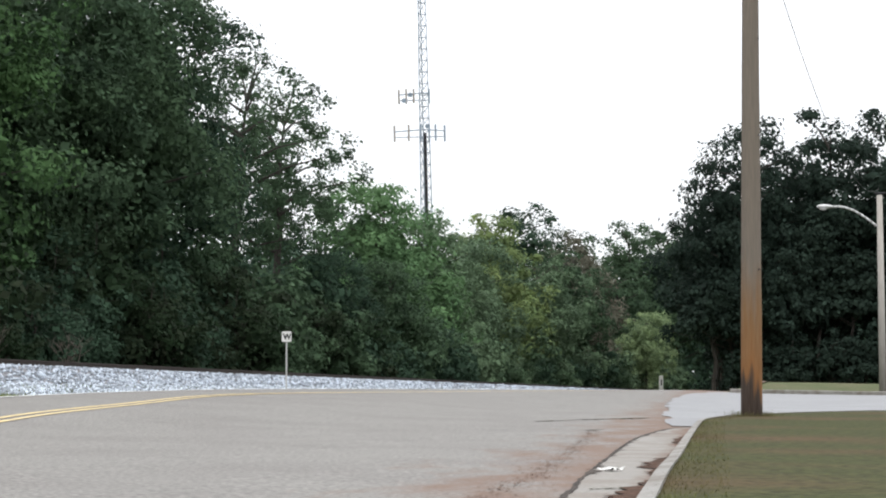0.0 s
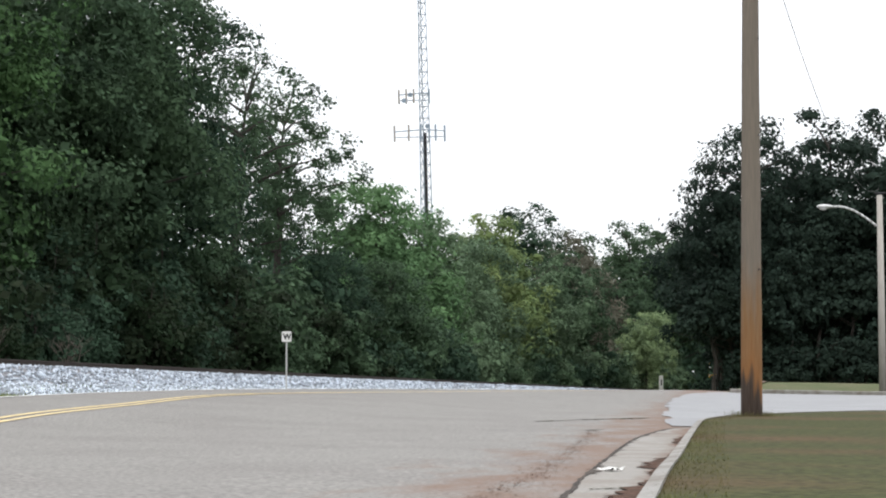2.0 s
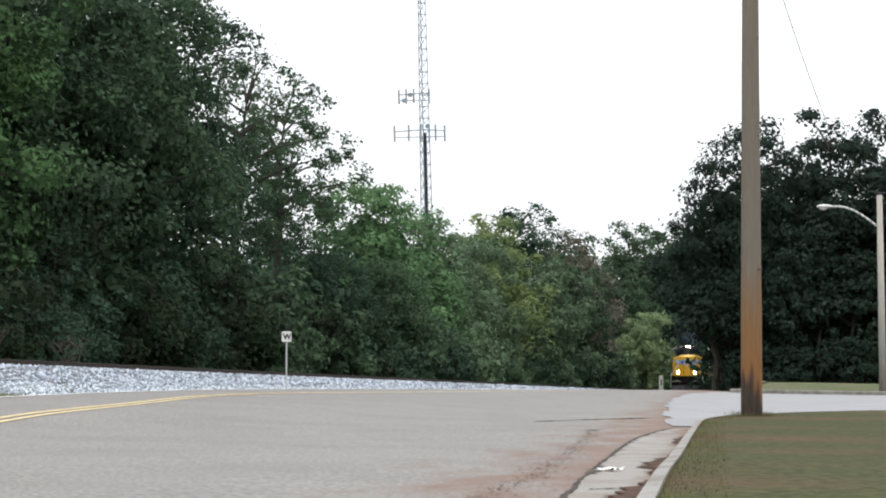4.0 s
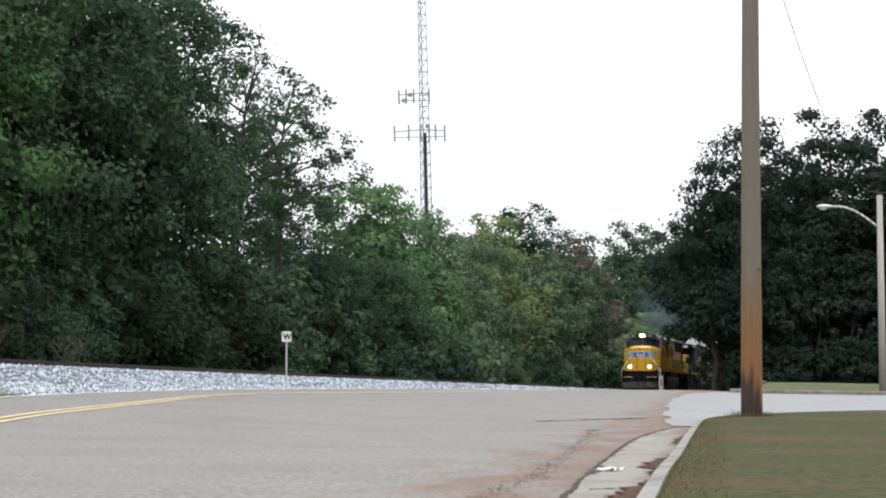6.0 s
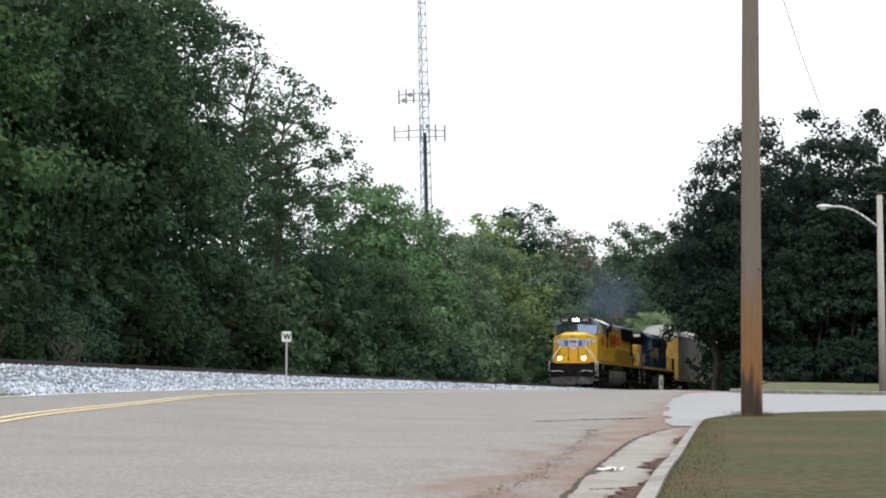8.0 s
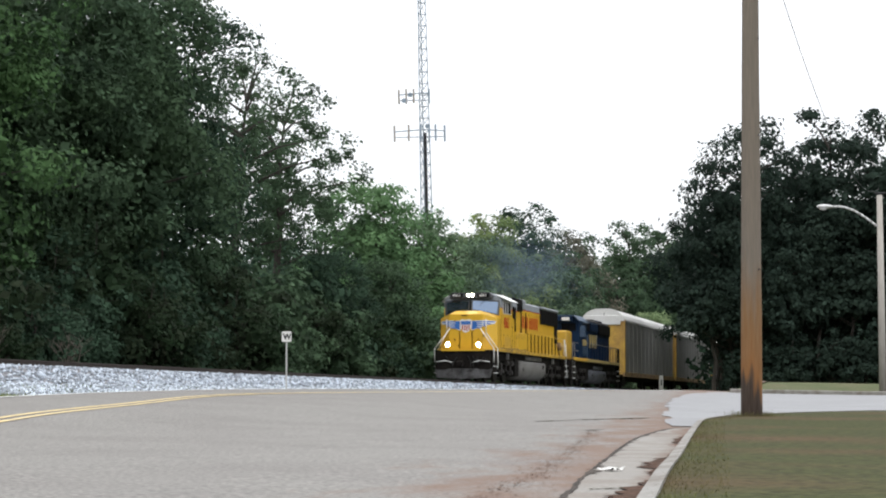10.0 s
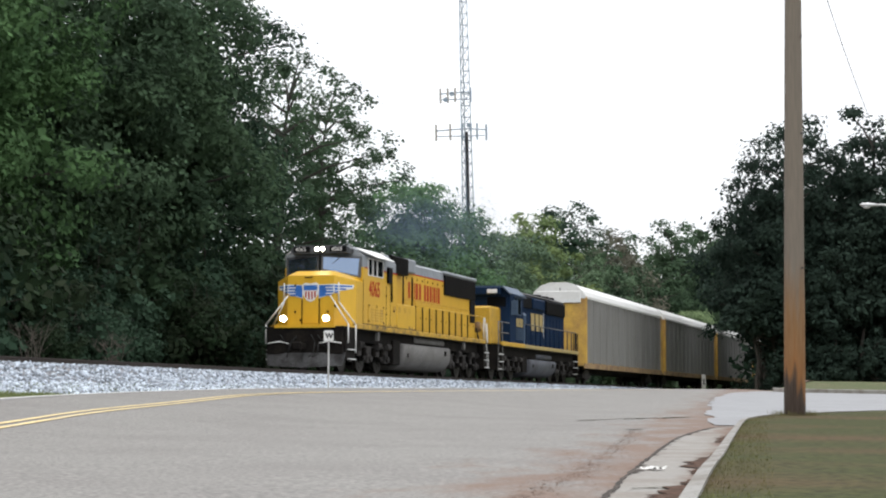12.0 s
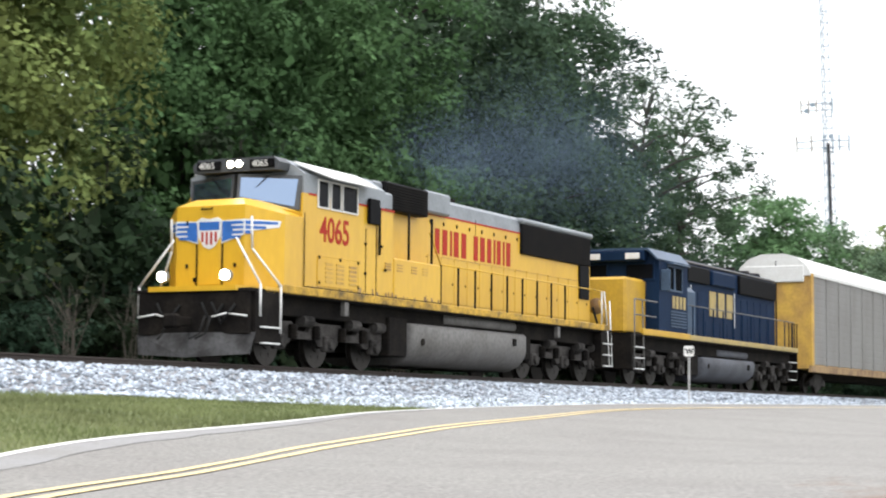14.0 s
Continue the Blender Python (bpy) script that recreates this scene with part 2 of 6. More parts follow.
def spline(pts, step=1.0):
    """A smooth line through (n, q) points, sampled about every step metres."""
    p = [Vector(a) for a in pts]
    p = [p[0] * 2 - p[1]] + p + [p[-1] * 2 - p[-2]]
    out = []
    for a, b, c, d in zip(p, p[1:], p[2:], p[3:]):
        k = max(2, int((c - b).length / step))
        for i in range(k):
            t = i / k
            out.append(0.5 * ((2 * b) + (c - a) * t + (2 * a - 5 * b + 4 * c - d) * t * t + (3 * b - a - 3 * c + d) * t ** 3))
    out.append(p[-2])
    return out


def ribbon(name, left, right, lift, material, across=1, thick=0.0):
    """A sheet on the land between two lines of equally many (n, q) points."""
    verts, faces = [], []
    for a, b in zip(left, right):
        for i in range(across + 1):
            n, q = a.lerp(b, i / across)
            x, y = to_xy(n, q)
            verts.append((x, y, ground_z(x, y) + lift))
    w = across + 1
    for j in range(len(left) - 1):
        for i in range(across):
            faces.append((j * w + i, (j + 1) * w + i, (j + 1) * w + i + 1, j * w + i + 1))
    return new(name, mesh_of(name, verts, faces, material, True))


def resample(line, k):
    cum = [0.0]
    for a, b in zip(line, line[1:]):
        cum.append(cum[-1] + (b - a).length)
    out = []
    for i in range(k):
        s = cum[-1] * i / (k - 1)
        j = min(max(int(np.searchsorted(cum, s)) - 1, 0), len(line) - 2)
        out.append(line[j].lerp(line[j + 1], (s - cum[j]) / max(cum[j + 1] - cum[j], 1e-6)))
    return out


def offset(line, d):
    out = []
    for i, p in enumerate(line):
        t = (line[min(i + 1, len(line) - 1)] - line[max(i - 1, 0)]).normalized()
        out.append(p + Vector((t.y, -t.x)) * d)
    return out


build_ground()

# the road: its far edge beside the track, its near edge along the kerb
FAR_EDGE = spline([(19.5, -36), (16.4, -28), (13.09, -21.07), (11.89, -17.95), (10.96, -14.52), (9.92, -10.82), (8.79, -6.25), (7.27, 4.36), (6.46, 13.9), (6.2, 30), (6.4, 56), (7.2, 68), (10, 77), (16, 84), (26, 90), (48, 98)])
CENTRE = spline([(21.5, -37), (18.6, -30), (16.32, -24.75), (15.4, -22.08), (13.79, -17.95), (12.71, -14.36), (11.59, -10.2), (10.51, -4.59), (9.01, 3.17), (8.5, 12), (8.8, 30), (9.8, 56), (11, 66), (14, 73), (19, 79), (28, 85), (48, 93)])
NEAR_EDGE = spline([(24.0, -44), (23.3, -36), (22.4, -30), (21.5, -22.6), (20.6, -14.4), (19.95, -8), (19.6, -4), (19.2, 5), (16.2, 33), (15, 47), (14.4, 60), (14.9, 66), (17, 71.5), (22, 77), (30, 82), (48, 89)])
K = 160
road = ribbon("road", resample(FAR_EDGE, K), resample(NEAR_EDGE, K), 0.0, ASPHALT, 12)
tagged(road, "worn grey asphalt road curving past the railway", "road", kind="structure")
for side in (-0.1, 0.1):
    c = resample(CENTRE, 150)[:92]
    line = ribbon("yellow_line", offset(c, side - 0.045), offset(c, side + 0.045), 0.008, YELLOW_LINE)
    tagged(line, "faded yellow centre line painted on the asphalt", "road marking", "double centre line", "structure")
e = resample(FAR_EDGE, 150)[:110]
tagged(ribbon("edge_line", offset(e, 0.02), offset(e, 0.11), 0.008, WHITE_LINE), "worn white edge line on the asphalt", "road marking", kind="structure")
# pale worn shoulder inside the edge line, narrowing as the road straightens
e = [p for p in resample(FAR_EDGE, 300) if p.y < -4]
w = [0.12 + 0.36 * min(max((-4 - p.y) / 13, 0), 1) for p in e]
inner = [p.lerp(o, d * (1 + 0.12 * noise.noise(Vector((p.y, 7, 0))))) for p, o, d in zip(e, offset(e, 1.0), w)]
tagged(ribbon("road_shoulder", offset(e, 0.11), inner, 0.005, SHOULDER, 3), "pale weathered strip along the edge of the road", "road shoulder", kind="structure")
# paler paving of the side street
RNGS = random.Random(21)
SIDE = resample(spline([(19.0, -3.9), (17.5, 7.4), (15.6, 22), (14.3, 33.8), (13.2, 47), (13.2, 59)]), 60)
SIDE = [p + Vector((0.35 * noise.noise(Vector((p.y * 0.35, 3, 0))) + RNGS.uniform(-0.09, 0.09), 0)) for p in SIDE]
tagged(ribbon("side_street", SIDE, [Vector((46, 6 + 66 * i / 59)) for i in range(60)], 0.012, PALE_CONCRETE, 26), "pale concrete side street joining the road", "street", kind="structure")
# ---- kerb, gutter and verge beside the camera ----
KERB = spline([(23.6, -44), (22.85, -36), (22.15, -29.5), (21.36, -22.4), (21.17, -20.5), (20.79, -16.9), (20.28, -12.1), (19.75, -6.7), (19.6, -4.3), (19.75, -1.5), (20.5, 1.5), (22, 4.5), (25, 7.5), (31, 10), (40, 12)], 0.8)


def build_kerb():
    bm = bmesh.new()
    k = len(KERB)
    profile = [(0.0, -0.05), (0.0, 0.03), (0.005, 0.12), (0.02, 0.15), (0.1, 0.16), (0.1, -0.05)]
    rings = []
    lines = [offset(KERB, d) for d, _ in profile]
    for i in range(k):
        ring = []
        for line, (_, z) in zip(lines, profile):
            x, y = to_xy(*line[i])
            ring.append(bm.verts.new((x, y, ground_z(x, y) + z)))
        rings.append(ring)
    for a, b in zip(rings, rings[1:]):
        for i in range(len(profile) - 1):
            bm.faces.new((a[i], a[i + 1], b[i + 1], b[i]))
    tagged(part("kerb", bm, CONCRETE), "weathered concrete kerb along the grass verge", "kerb", kind="structure")


build_kerb()
JOINT = spline([(23.1, -44), (22.4, -36), (21.7, -29.5), (20.91, -22.6), (20.63, -20.5), (20.18, -16.8), (19.58, -11.65), (19.36, -8.9), (19.26, -6.55), (19.29, -5.1), (19.55, -4.5)], 0.5)


def gutter():
    """The concrete pan between asphalt and kerb, its dirt-filled joint, and the red dirt washed against the kerb."""
    rng = random.Random(8)
    qs = [-44 + i * 39.4 / 260 for i in range(261)]
    kerb_n = np.interp(qs, [p.y for p in KERB], [p.x for p in KERB])
    pan_n = np.interp(qs, [p.y for p in JOINT], [p.x for p in JOINT])
    foot = [Vector((float(n), q)) for n, q in zip(kerb_n, qs)]
    edge = [Vector((min(float(n), float(k) - 0.01), q)) for n, k, q in zip(pan_n, kerb_n, qs)]
    tagged(ribbon("gutter", edge, foot, 0.012, GUTTER_PAN, 3), "stained concrete gutter pan beside the kerb", "gutter", kind="structure")
    a = [p + Vector((rng.uniform(-0.03, -0.005), 0)) for p in edge]
    b = [p + Vector((rng.uniform(0.005, 0.03) + (0.06 if rng.random() < 0.12 else 0), 0)) for p in edge]
    tagged(ribbon("gutter_joint", a, b, 0.016, JOINT_DIRT), "dark dirt-filled joint along the gutter", "road joint", kind="structure")
    heap = [0.03 + 0.24 * math.exp(-((q + 17.8) / 1.9) ** 2) + 0.17 * math.exp(-((q + 10.5) / 1.5) ** 2) + 0.2 * math.exp(-((q + 22.5) / 1.5) ** 2) for q in qs]
    c = [p - Vector((h * rng.uniform(0.45, 1.25), 0)) for p, h in zip(foot, heap)]
    tagged(ribbon("gutter_dirt", c, [p - Vector((0.002, 0)) for p in foot], 0.02, RED_DIRT), "reddish brown dirt washed against the kerb", "dirt", kind="structure")


JOINT_DIRT = mat("black_joint_dirt", (0.05, 0.044, 0.04), 0.95, var=0.4, scale=3, grain=30, bump=0.5, second=(0.09, 0.075, 0.065), amount=0.7, spec=0.1)
ROAD_CLAY = mat("dried_clay_smear", (0.15, 0.095, 0.072), 0.95, var=0.3, scale=2, grain=30, bump=0.4, second=(0.14, 0.112, 0.096), amount=0.9, spec=0.1)
RED_DIRT = mat("washed_red_dirt", (0.085, 0.05, 0.036), 0.95, var=0.4, scale=3, grain=30, bump=0.6, second=(0.04, 0.03, 0.024), amount=0.9, spec=0.1)
gutter()


def road_dirt():
    """Crumbs and smears of red clay and broken asphalt strewn along the worn edge of the road."""
    rng = random.Random(21)
    verts, faces = [], []
    band_q, band_n = [-30, -21, -20.15, -18.2, -14, -10.1, -7], [21.2, 20.3, 20.22, 19.98, 19.36, 18.85, 18.4]
    for i in range(1300):
        q = rng.uniform(-26, -7)
        n = float(np.interp(q, band_q, band_n)) + rng.gauss(0, 0.06 if i % 3 else 0.3)
        w, d = rng.uniform(0.004, 0.013), rng.uniform(0.015, 0.06)
        k = len(verts)
        for j in range(7):
            a = 2 * math.pi * j / 7
            r = rng.uniform(0.5, 1.2)
            x, y = to_xy(n + math.cos(a) * w * r + math.sin(a) * d * r * -0.12, q + math.sin(a) * d * r)
            verts.append((x, y, ground_z(x, y) + 0.007))
        faces.append(tuple(range(k, k + 7)))
    tagged(new("road_dirt", mesh_of("road_dirt", verts, faces, ROAD_CLAY)), "crumbs of red clay and broken asphalt on the road's worn edge", "dirt", kind="stuff")


road_dirt()
tagged(ribbon("grass_verge", offset(KERB, 0.095), [Vector((46, p.y - 8 + 8 * min(max((p.y + 30) / 40, 0), 1))) for p in KERB], 0.14, GRASS, 22), "dry patchy grass verge behind the kerb", "lawn", kind="structure")


# cracks
for i, pts in enumerate([[(16.7, -2.9), (16.95, -2.2), (17.1, -1.2), (17.35, -0.6), (17.5, 0.2), (17.9, 0.9)], [(18.28, -7.15), (18.36, -6.9), (18.42, -6.7)], [(20.92, -21.95), (21.08, -21.8), (21.3, -22.05)]]):
    c = resample(spline(pts, 0.3), 40)
    rngc = random.Random(i)
    w = (0.2, 0.09, 0.02)[i]
    tagged(ribbon("crack", [p + Vector((0, rngc.uniform(-3 * w, 0))) for p in c], [p + Vector((w * 0.5, rngc.uniform(w, 3 * w))) for p in c], 0.008 if i < 2 else 0.018, SOIL), "dark weathered crack in the paving", "crack", kind="structure")


def litter():
    bm = bmesh.new()
    rng = random.Random(3)
    g = bmesh.ops.create_grid(bm, x_segments=6, y_segments=5, size=0.5)
    for v in g["verts"]:
        v.co = Vector((v.co.x * 0.13, v.co.y * 0.17, abs(rng.gauss(0.012, 0.012))))
    x, y = to_xy(20.62, -19.25)
    e = part("paper_litter", bm, WHITE_LINE)
    e.matrix_basis = pose(x, y, ground_z(x, y) + 0.016, 0, 0, 30)
    tagged(e, "crumpled white paper lying in the gutter", "litter")


litter()


def far_kerb():
    bm = bmesh.new()
    a, b = Vector((13.6, 60.3)), Vector((46, 74))
    prof = [(0, 0.0), (0, 0.17), (0.04, 0.2), (0.2, 0.2), (0.2, 0.0)]
    d = (b - a).normalized()
    side = Vector((-d.y, d.x))
    rings = []
    for i in range(40):
        p = a.lerp(b, i / 39)
        ring = []
        for o, z in prof:
            x, y = to_xy(*(p + side * o))
            xg, yg = to_xy(*p)
            ring.append(bm.verts.new((x, y, ground_z(xg, yg) + z)))
        rings.append(ring)
    for r, s in zip(rings, rings[1:]):
        for i in range(4):
            bm.faces.new((r[i], r[i + 1], s[i + 1], s[i]))
    for r in (rings[0], rings[-1]):
        bm.faces.new(r)
    tagged(part("kerb", bm, CONCRETE), "pale concrete kerb across the side street", "kerb", kind="structure")


far_kerb()

# ---- railway ----
def build_track():
    bm = bmesh.new()
    qs = list(np.arange(-60, 330, 3.0))
    prof = [(-4.0, -1.1), (-2.0, -0.25), (-1.2, -0.2), (1.2, -0.2), (1.9, -0.22), (4.9, -0.92)]
    rings = []
    for q in qs:
        ring = []
        for n, z in prof:
            x, y = to_xy(n, q)
            ring.append(bm.verts.new((x, y, rail_z(q) + z)))
        rings.append(ring)
    for a, b in zip(rings, rings[1:]):
        for i in range(len(prof) - 1):
            bm.faces.new((a[i], b[i], b[i + 1], a[i + 1]))
    tagged(part("ballast_bed", bm, BALLAST_BED), "raised bed of grey crushed stone under the track", "track bed", kind="structure")
    for side in (-0.7525, 0.7525):
        bm = bmesh.new()
        prof = [(-0.075, -0.17), (-0.075, -0.155), (-0.012, -0.135), (-0.012, -0.045), (-0.037, -0.035), (-0.037, 0), (0.037, 0), (0.037, -0.035), (0.012, -0.045), (0.012, -0.135), (0.075, -0.155), (0.075, -0.17)]
        rings = []
        for q in np.arange(-60, 330, 6.0):
            ring = []
            for n, z in prof:
                x, y = to_xy(side + n, q)
                ring.append(bm.verts.new((x, y, rail_z(q) + z)))
            rings.append(ring)
        for a, b in zip(rings, rings[1:]):
            for i in range(len(prof)):
                bm.faces.new((a[i], b[i], b[(i + 1) % 12], a[(i + 1) % 12]))
        tagged(part("rail", bm, STEEL_RAIL), "rusty dark steel railway rail", "rail", "rails", "structure")


build_track()


def ties():
    bed = bpy.data.objects["ballast_bed"]
    bm = bmesh.new()
    box(bm, -0.11, 0.11, -1.3, 1.3, -0.33, -0.165, 0.012)
    me = bpy.data.meshes.new("tie")
    bm.to_mesh(me)
    bm.free()
    me.materials.append(TIE)
    rng = random.Random(2)
    for i in range(290):
        q = -40 + i * 0.54
        x, y = to_xy(rng.uniform(-0.03, 0.03), q)
        t = new("tie", me)
        t.parent = bed
        t.matrix_basis = pose(x, y, rail_z(q), 0, 0, HEADING0 + rng.uniform(-1, 1))


HEADING0 = math.degrees(math.atan2(-UY, -UX))
ties()


def ballast_stones():
    """Loose broken stones over the near shoulder."""
    rng = np.random.default_rng(5)
    k = 36000
    q = np.concatenate([rng.uniform(-22, 45, 20000), rng.uniform(45, 110, 6000), -8.5 + 62 * rng.uniform(0, 1, 10000) ** 1.25])
    edge = np.interp(q, [p.y for p in FAR_EDGE], [p.x for p in FAR_EDGE]) - 0.12
    n = np.concatenate([rng.uniform(1.15, 5.0, 26000), rng.uniform(4.2, 1.0 * edge[26000:])])
    # the stones thin out towards the grass
    n[26000:] = np.where(q[26000:] < -3, 4.2 + (n[26000:] - 4.2) * np.clip((q[26000:] + 9) / 6, 0.05, 1), n[26000:])
    size = rng.uniform(0.028, 0.062, k) * np.where(q > 45, 1.25, 1.0)
    z = RAIL_Z + GRADE * q + np.interp(n, [1.2, 1.9, 4.9, 5.2], [-0.2, -0.22, -0.92, -0.96]) + size * 0.25
    for i in range(26000, k):
        z[i] = max(z[i], ground_z(*to_xy(n[i], q[i])) - 0.05 + size[i] * 0.25)
    cen = np.stack([X0 + n * NX + q * UX, Y0 + n * NY + q * UY, z], 1)
    base = np.array([(1, 0, 0), (-1, 0, 0), (0, 1, 0), (0, -1, 0), (0, 0, 1), (0, 0, -1)], float)
    v = base[None] * size[:, None, None] * rng.uniform(0.6, 1.35, (k, 6, 1)) + rng.normal(size=(k, 6, 3)) * (size * 0.28)[:, None, None]
    a = rng.uniform(0, 6.28, k)
    c, s_ = np.cos(a)[:, None], np.sin(a)[:, None]
    v = np.stack([v[..., 0] * c - v[..., 1] * s_, v[..., 0] * s_ + v[..., 1] * c, v[..., 2] * 0.8], 2) + cen[:, None]
    tri = np.array([(0, 2, 4), (2, 1, 4), (1, 3, 4), (3, 0, 4), (2, 0, 5), (1, 2, 5), (3, 1, 5), (0, 3, 5)])
    f = (tri[None] + 6 * np.arange(k)[:, None, None]).reshape(-1, 3)
    me = bpy.data.meshes.new("ballast_stones")
    me.vertices.add(6 * k)
    me.vertices.foreach_set("co", v.astype(np.float32).ravel())
    me.loops.add(f.size)
    me.loops.foreach_set("vertex_index", f.astype(np.int32).ravel())
    me.polygons.add(len(f))
    me.polygons.foreach_set("loop_start", np.arange(0, f.size, 3, dtype=np.int32))
    me.materials.append(BALLAST)
    me.update(calc_edges=True)
    tagged(new("ballast_stones", me), "loose pale grey crushed stones on the track shoulder", "ballast", kind="stuff")


ballast_stones()


def grass_blades():
    rng = np.random.default_rng(9)
    # verge behind the kerb, then the strip between road and ballast
    lines = offset(KERB, 0.11)
    ref = np.array([(p.x, p.y) for p in lines])
    spots = []
    for _ in range(9000):
        q = rng.uniform(-31, 9)
        n0 = float(np.interp(q, ref[:, 1], ref[:, 0]))
        spots.append((n0 - 0.03 + rng.uniform(0, 1) ** 2 * 0.35, q, 0.135, rng.uniform(0.01, 0.03)))
    # taller tufts round the foot of the pole
    pn, pq = to_nq(5.02, 30.9)
    for _ in range(500):
        a = rng.uniform(0, 6.28)
        r = 0.2 + abs(rng.normal(0, 0.16))
        spots.append((pn + r * math.cos(a), pq + r * math.sin(a), 0.135, rng.uniform(0.04, 0.12)))
    dry = len(spots)
    fe = np.array([(p.x, p.y) for p in FAR_EDGE])
    for _ in range(26000):
        q = rng.uniform(-24, -3.5) if rng.uniform() < 0.9 else rng.uniform(-6, 2)
        n1 = float(np.interp(q, fe[:, 1], fe[:, 0])) - 0.05
        spots.append((rng.uniform(4.7, max(n1, 4.9)), q, -0.05, rng.uniform(0.05, 0.11) * (1 if q < -10 else 0.55)))
    for _ in range(1500):
        q = rng.uniform(0, 60)
        spots.append((rng.uniform(5.0, 6.0), q, -0.05, rng.uniform(0.03, 0.12)))
    for name, some, material, label in (("dry_grass_blades", spots[:dry], BLADES, "short dry grass blades, olive and straw coloured"), ("green_grass_blades", spots[dry:], GREEN_BLADES, "fresh green grass blades beside the ballast")):
        verts, faces = [], []
        for i, (n, q, z, h) in enumerate(some):
            x, y = to_xy(n, q)
            g = ground_z(x, y) + z
            a = rng.uniform(0, 6.28)
            wide = 0.0035 if name == "dry_grass_blades" else 0.009
            dx, dy = math.cos(a) * wide, math.sin(a) * wide
            lx, ly = rng.normal(0, 0.4) * h, rng.normal(0, 0.4) * h
            verts += [(x - dx, y - dy, g), (x + dx, y + dy, g), (x + lx, y + ly, g + h)]
            faces.append((3 * i, 3 * i + 1, 3 * i + 2))
        tagged(new(name, mesh_of(name, verts, faces, material)), label, "grass", kind="stuff")


grass_blades()
# ---- trees ----
def leaf_cloud(rng, centres, radii, per, size, outward=None):
    """Many small folded leaves laid over the outer, upper side of each clump, as arrays of corners and faces."""
    c = np.repeat(centres, per, axis=0)
    r = np.repeat(radii, per)
    k = len(c)
    d = rng.normal(size=(k, 3))
    d /= np.linalg.norm(d, axis=1)[:, None]
    if outward is not None:
        d = d + np.repeat(outward, per, axis=0) * 0.45 + (0, 0, 0.2)
        d /= np.linalg.norm(d, axis=1)[:, None]
    d[:, 2] *= 0.72
    pos = c + d * (r * np.abs(rng.normal(0.8, 0.24, k)))[:, None]
    nrm = d + rng.normal(size=(k, 3)) * 0.38 + (0, 0, 0.35)
    nrm /= np.linalg.norm(nrm, axis=1)[:, None]
    a = np.cross(nrm, rng.normal(size=(k, 3)))
    a /= np.linalg.norm(a, axis=1)[:, None]
    b = np.cross(nrm, a)
    s = size * rng.uniform(0.55, 1.35, k)[:, None]
    tip, base = pos + a * s, pos - a * s
    l, rr = pos + b * s * 0.6 - nrm * s * 0.18, pos - b * s * 0.6 - nrm * s * 0.18
    verts = np.stack([base, l, tip, rr], 1).reshape(-1, 3)
    return verts, np.arange(4 * k).reshape(-1, 4)


def quads(name, verts, faces, material):
    me = bpy.data.meshes.new(name)
    me.vertices.add(len(verts))
    me.vertices.foreach_set("co", np.asarray(verts, dtype=np.float32).ravel())
    me.loops.add(faces.size)
    me.loops.foreach_set("vertex_index", faces.ravel().astype(np.int32))
    me.polygons.add(len(faces))
    me.polygons.foreach_set("loop_start", np.arange(0, faces.size, 4, dtype=np.int32))
    me.materials.append(material)
    me.update(calc_edges=True)
    return me


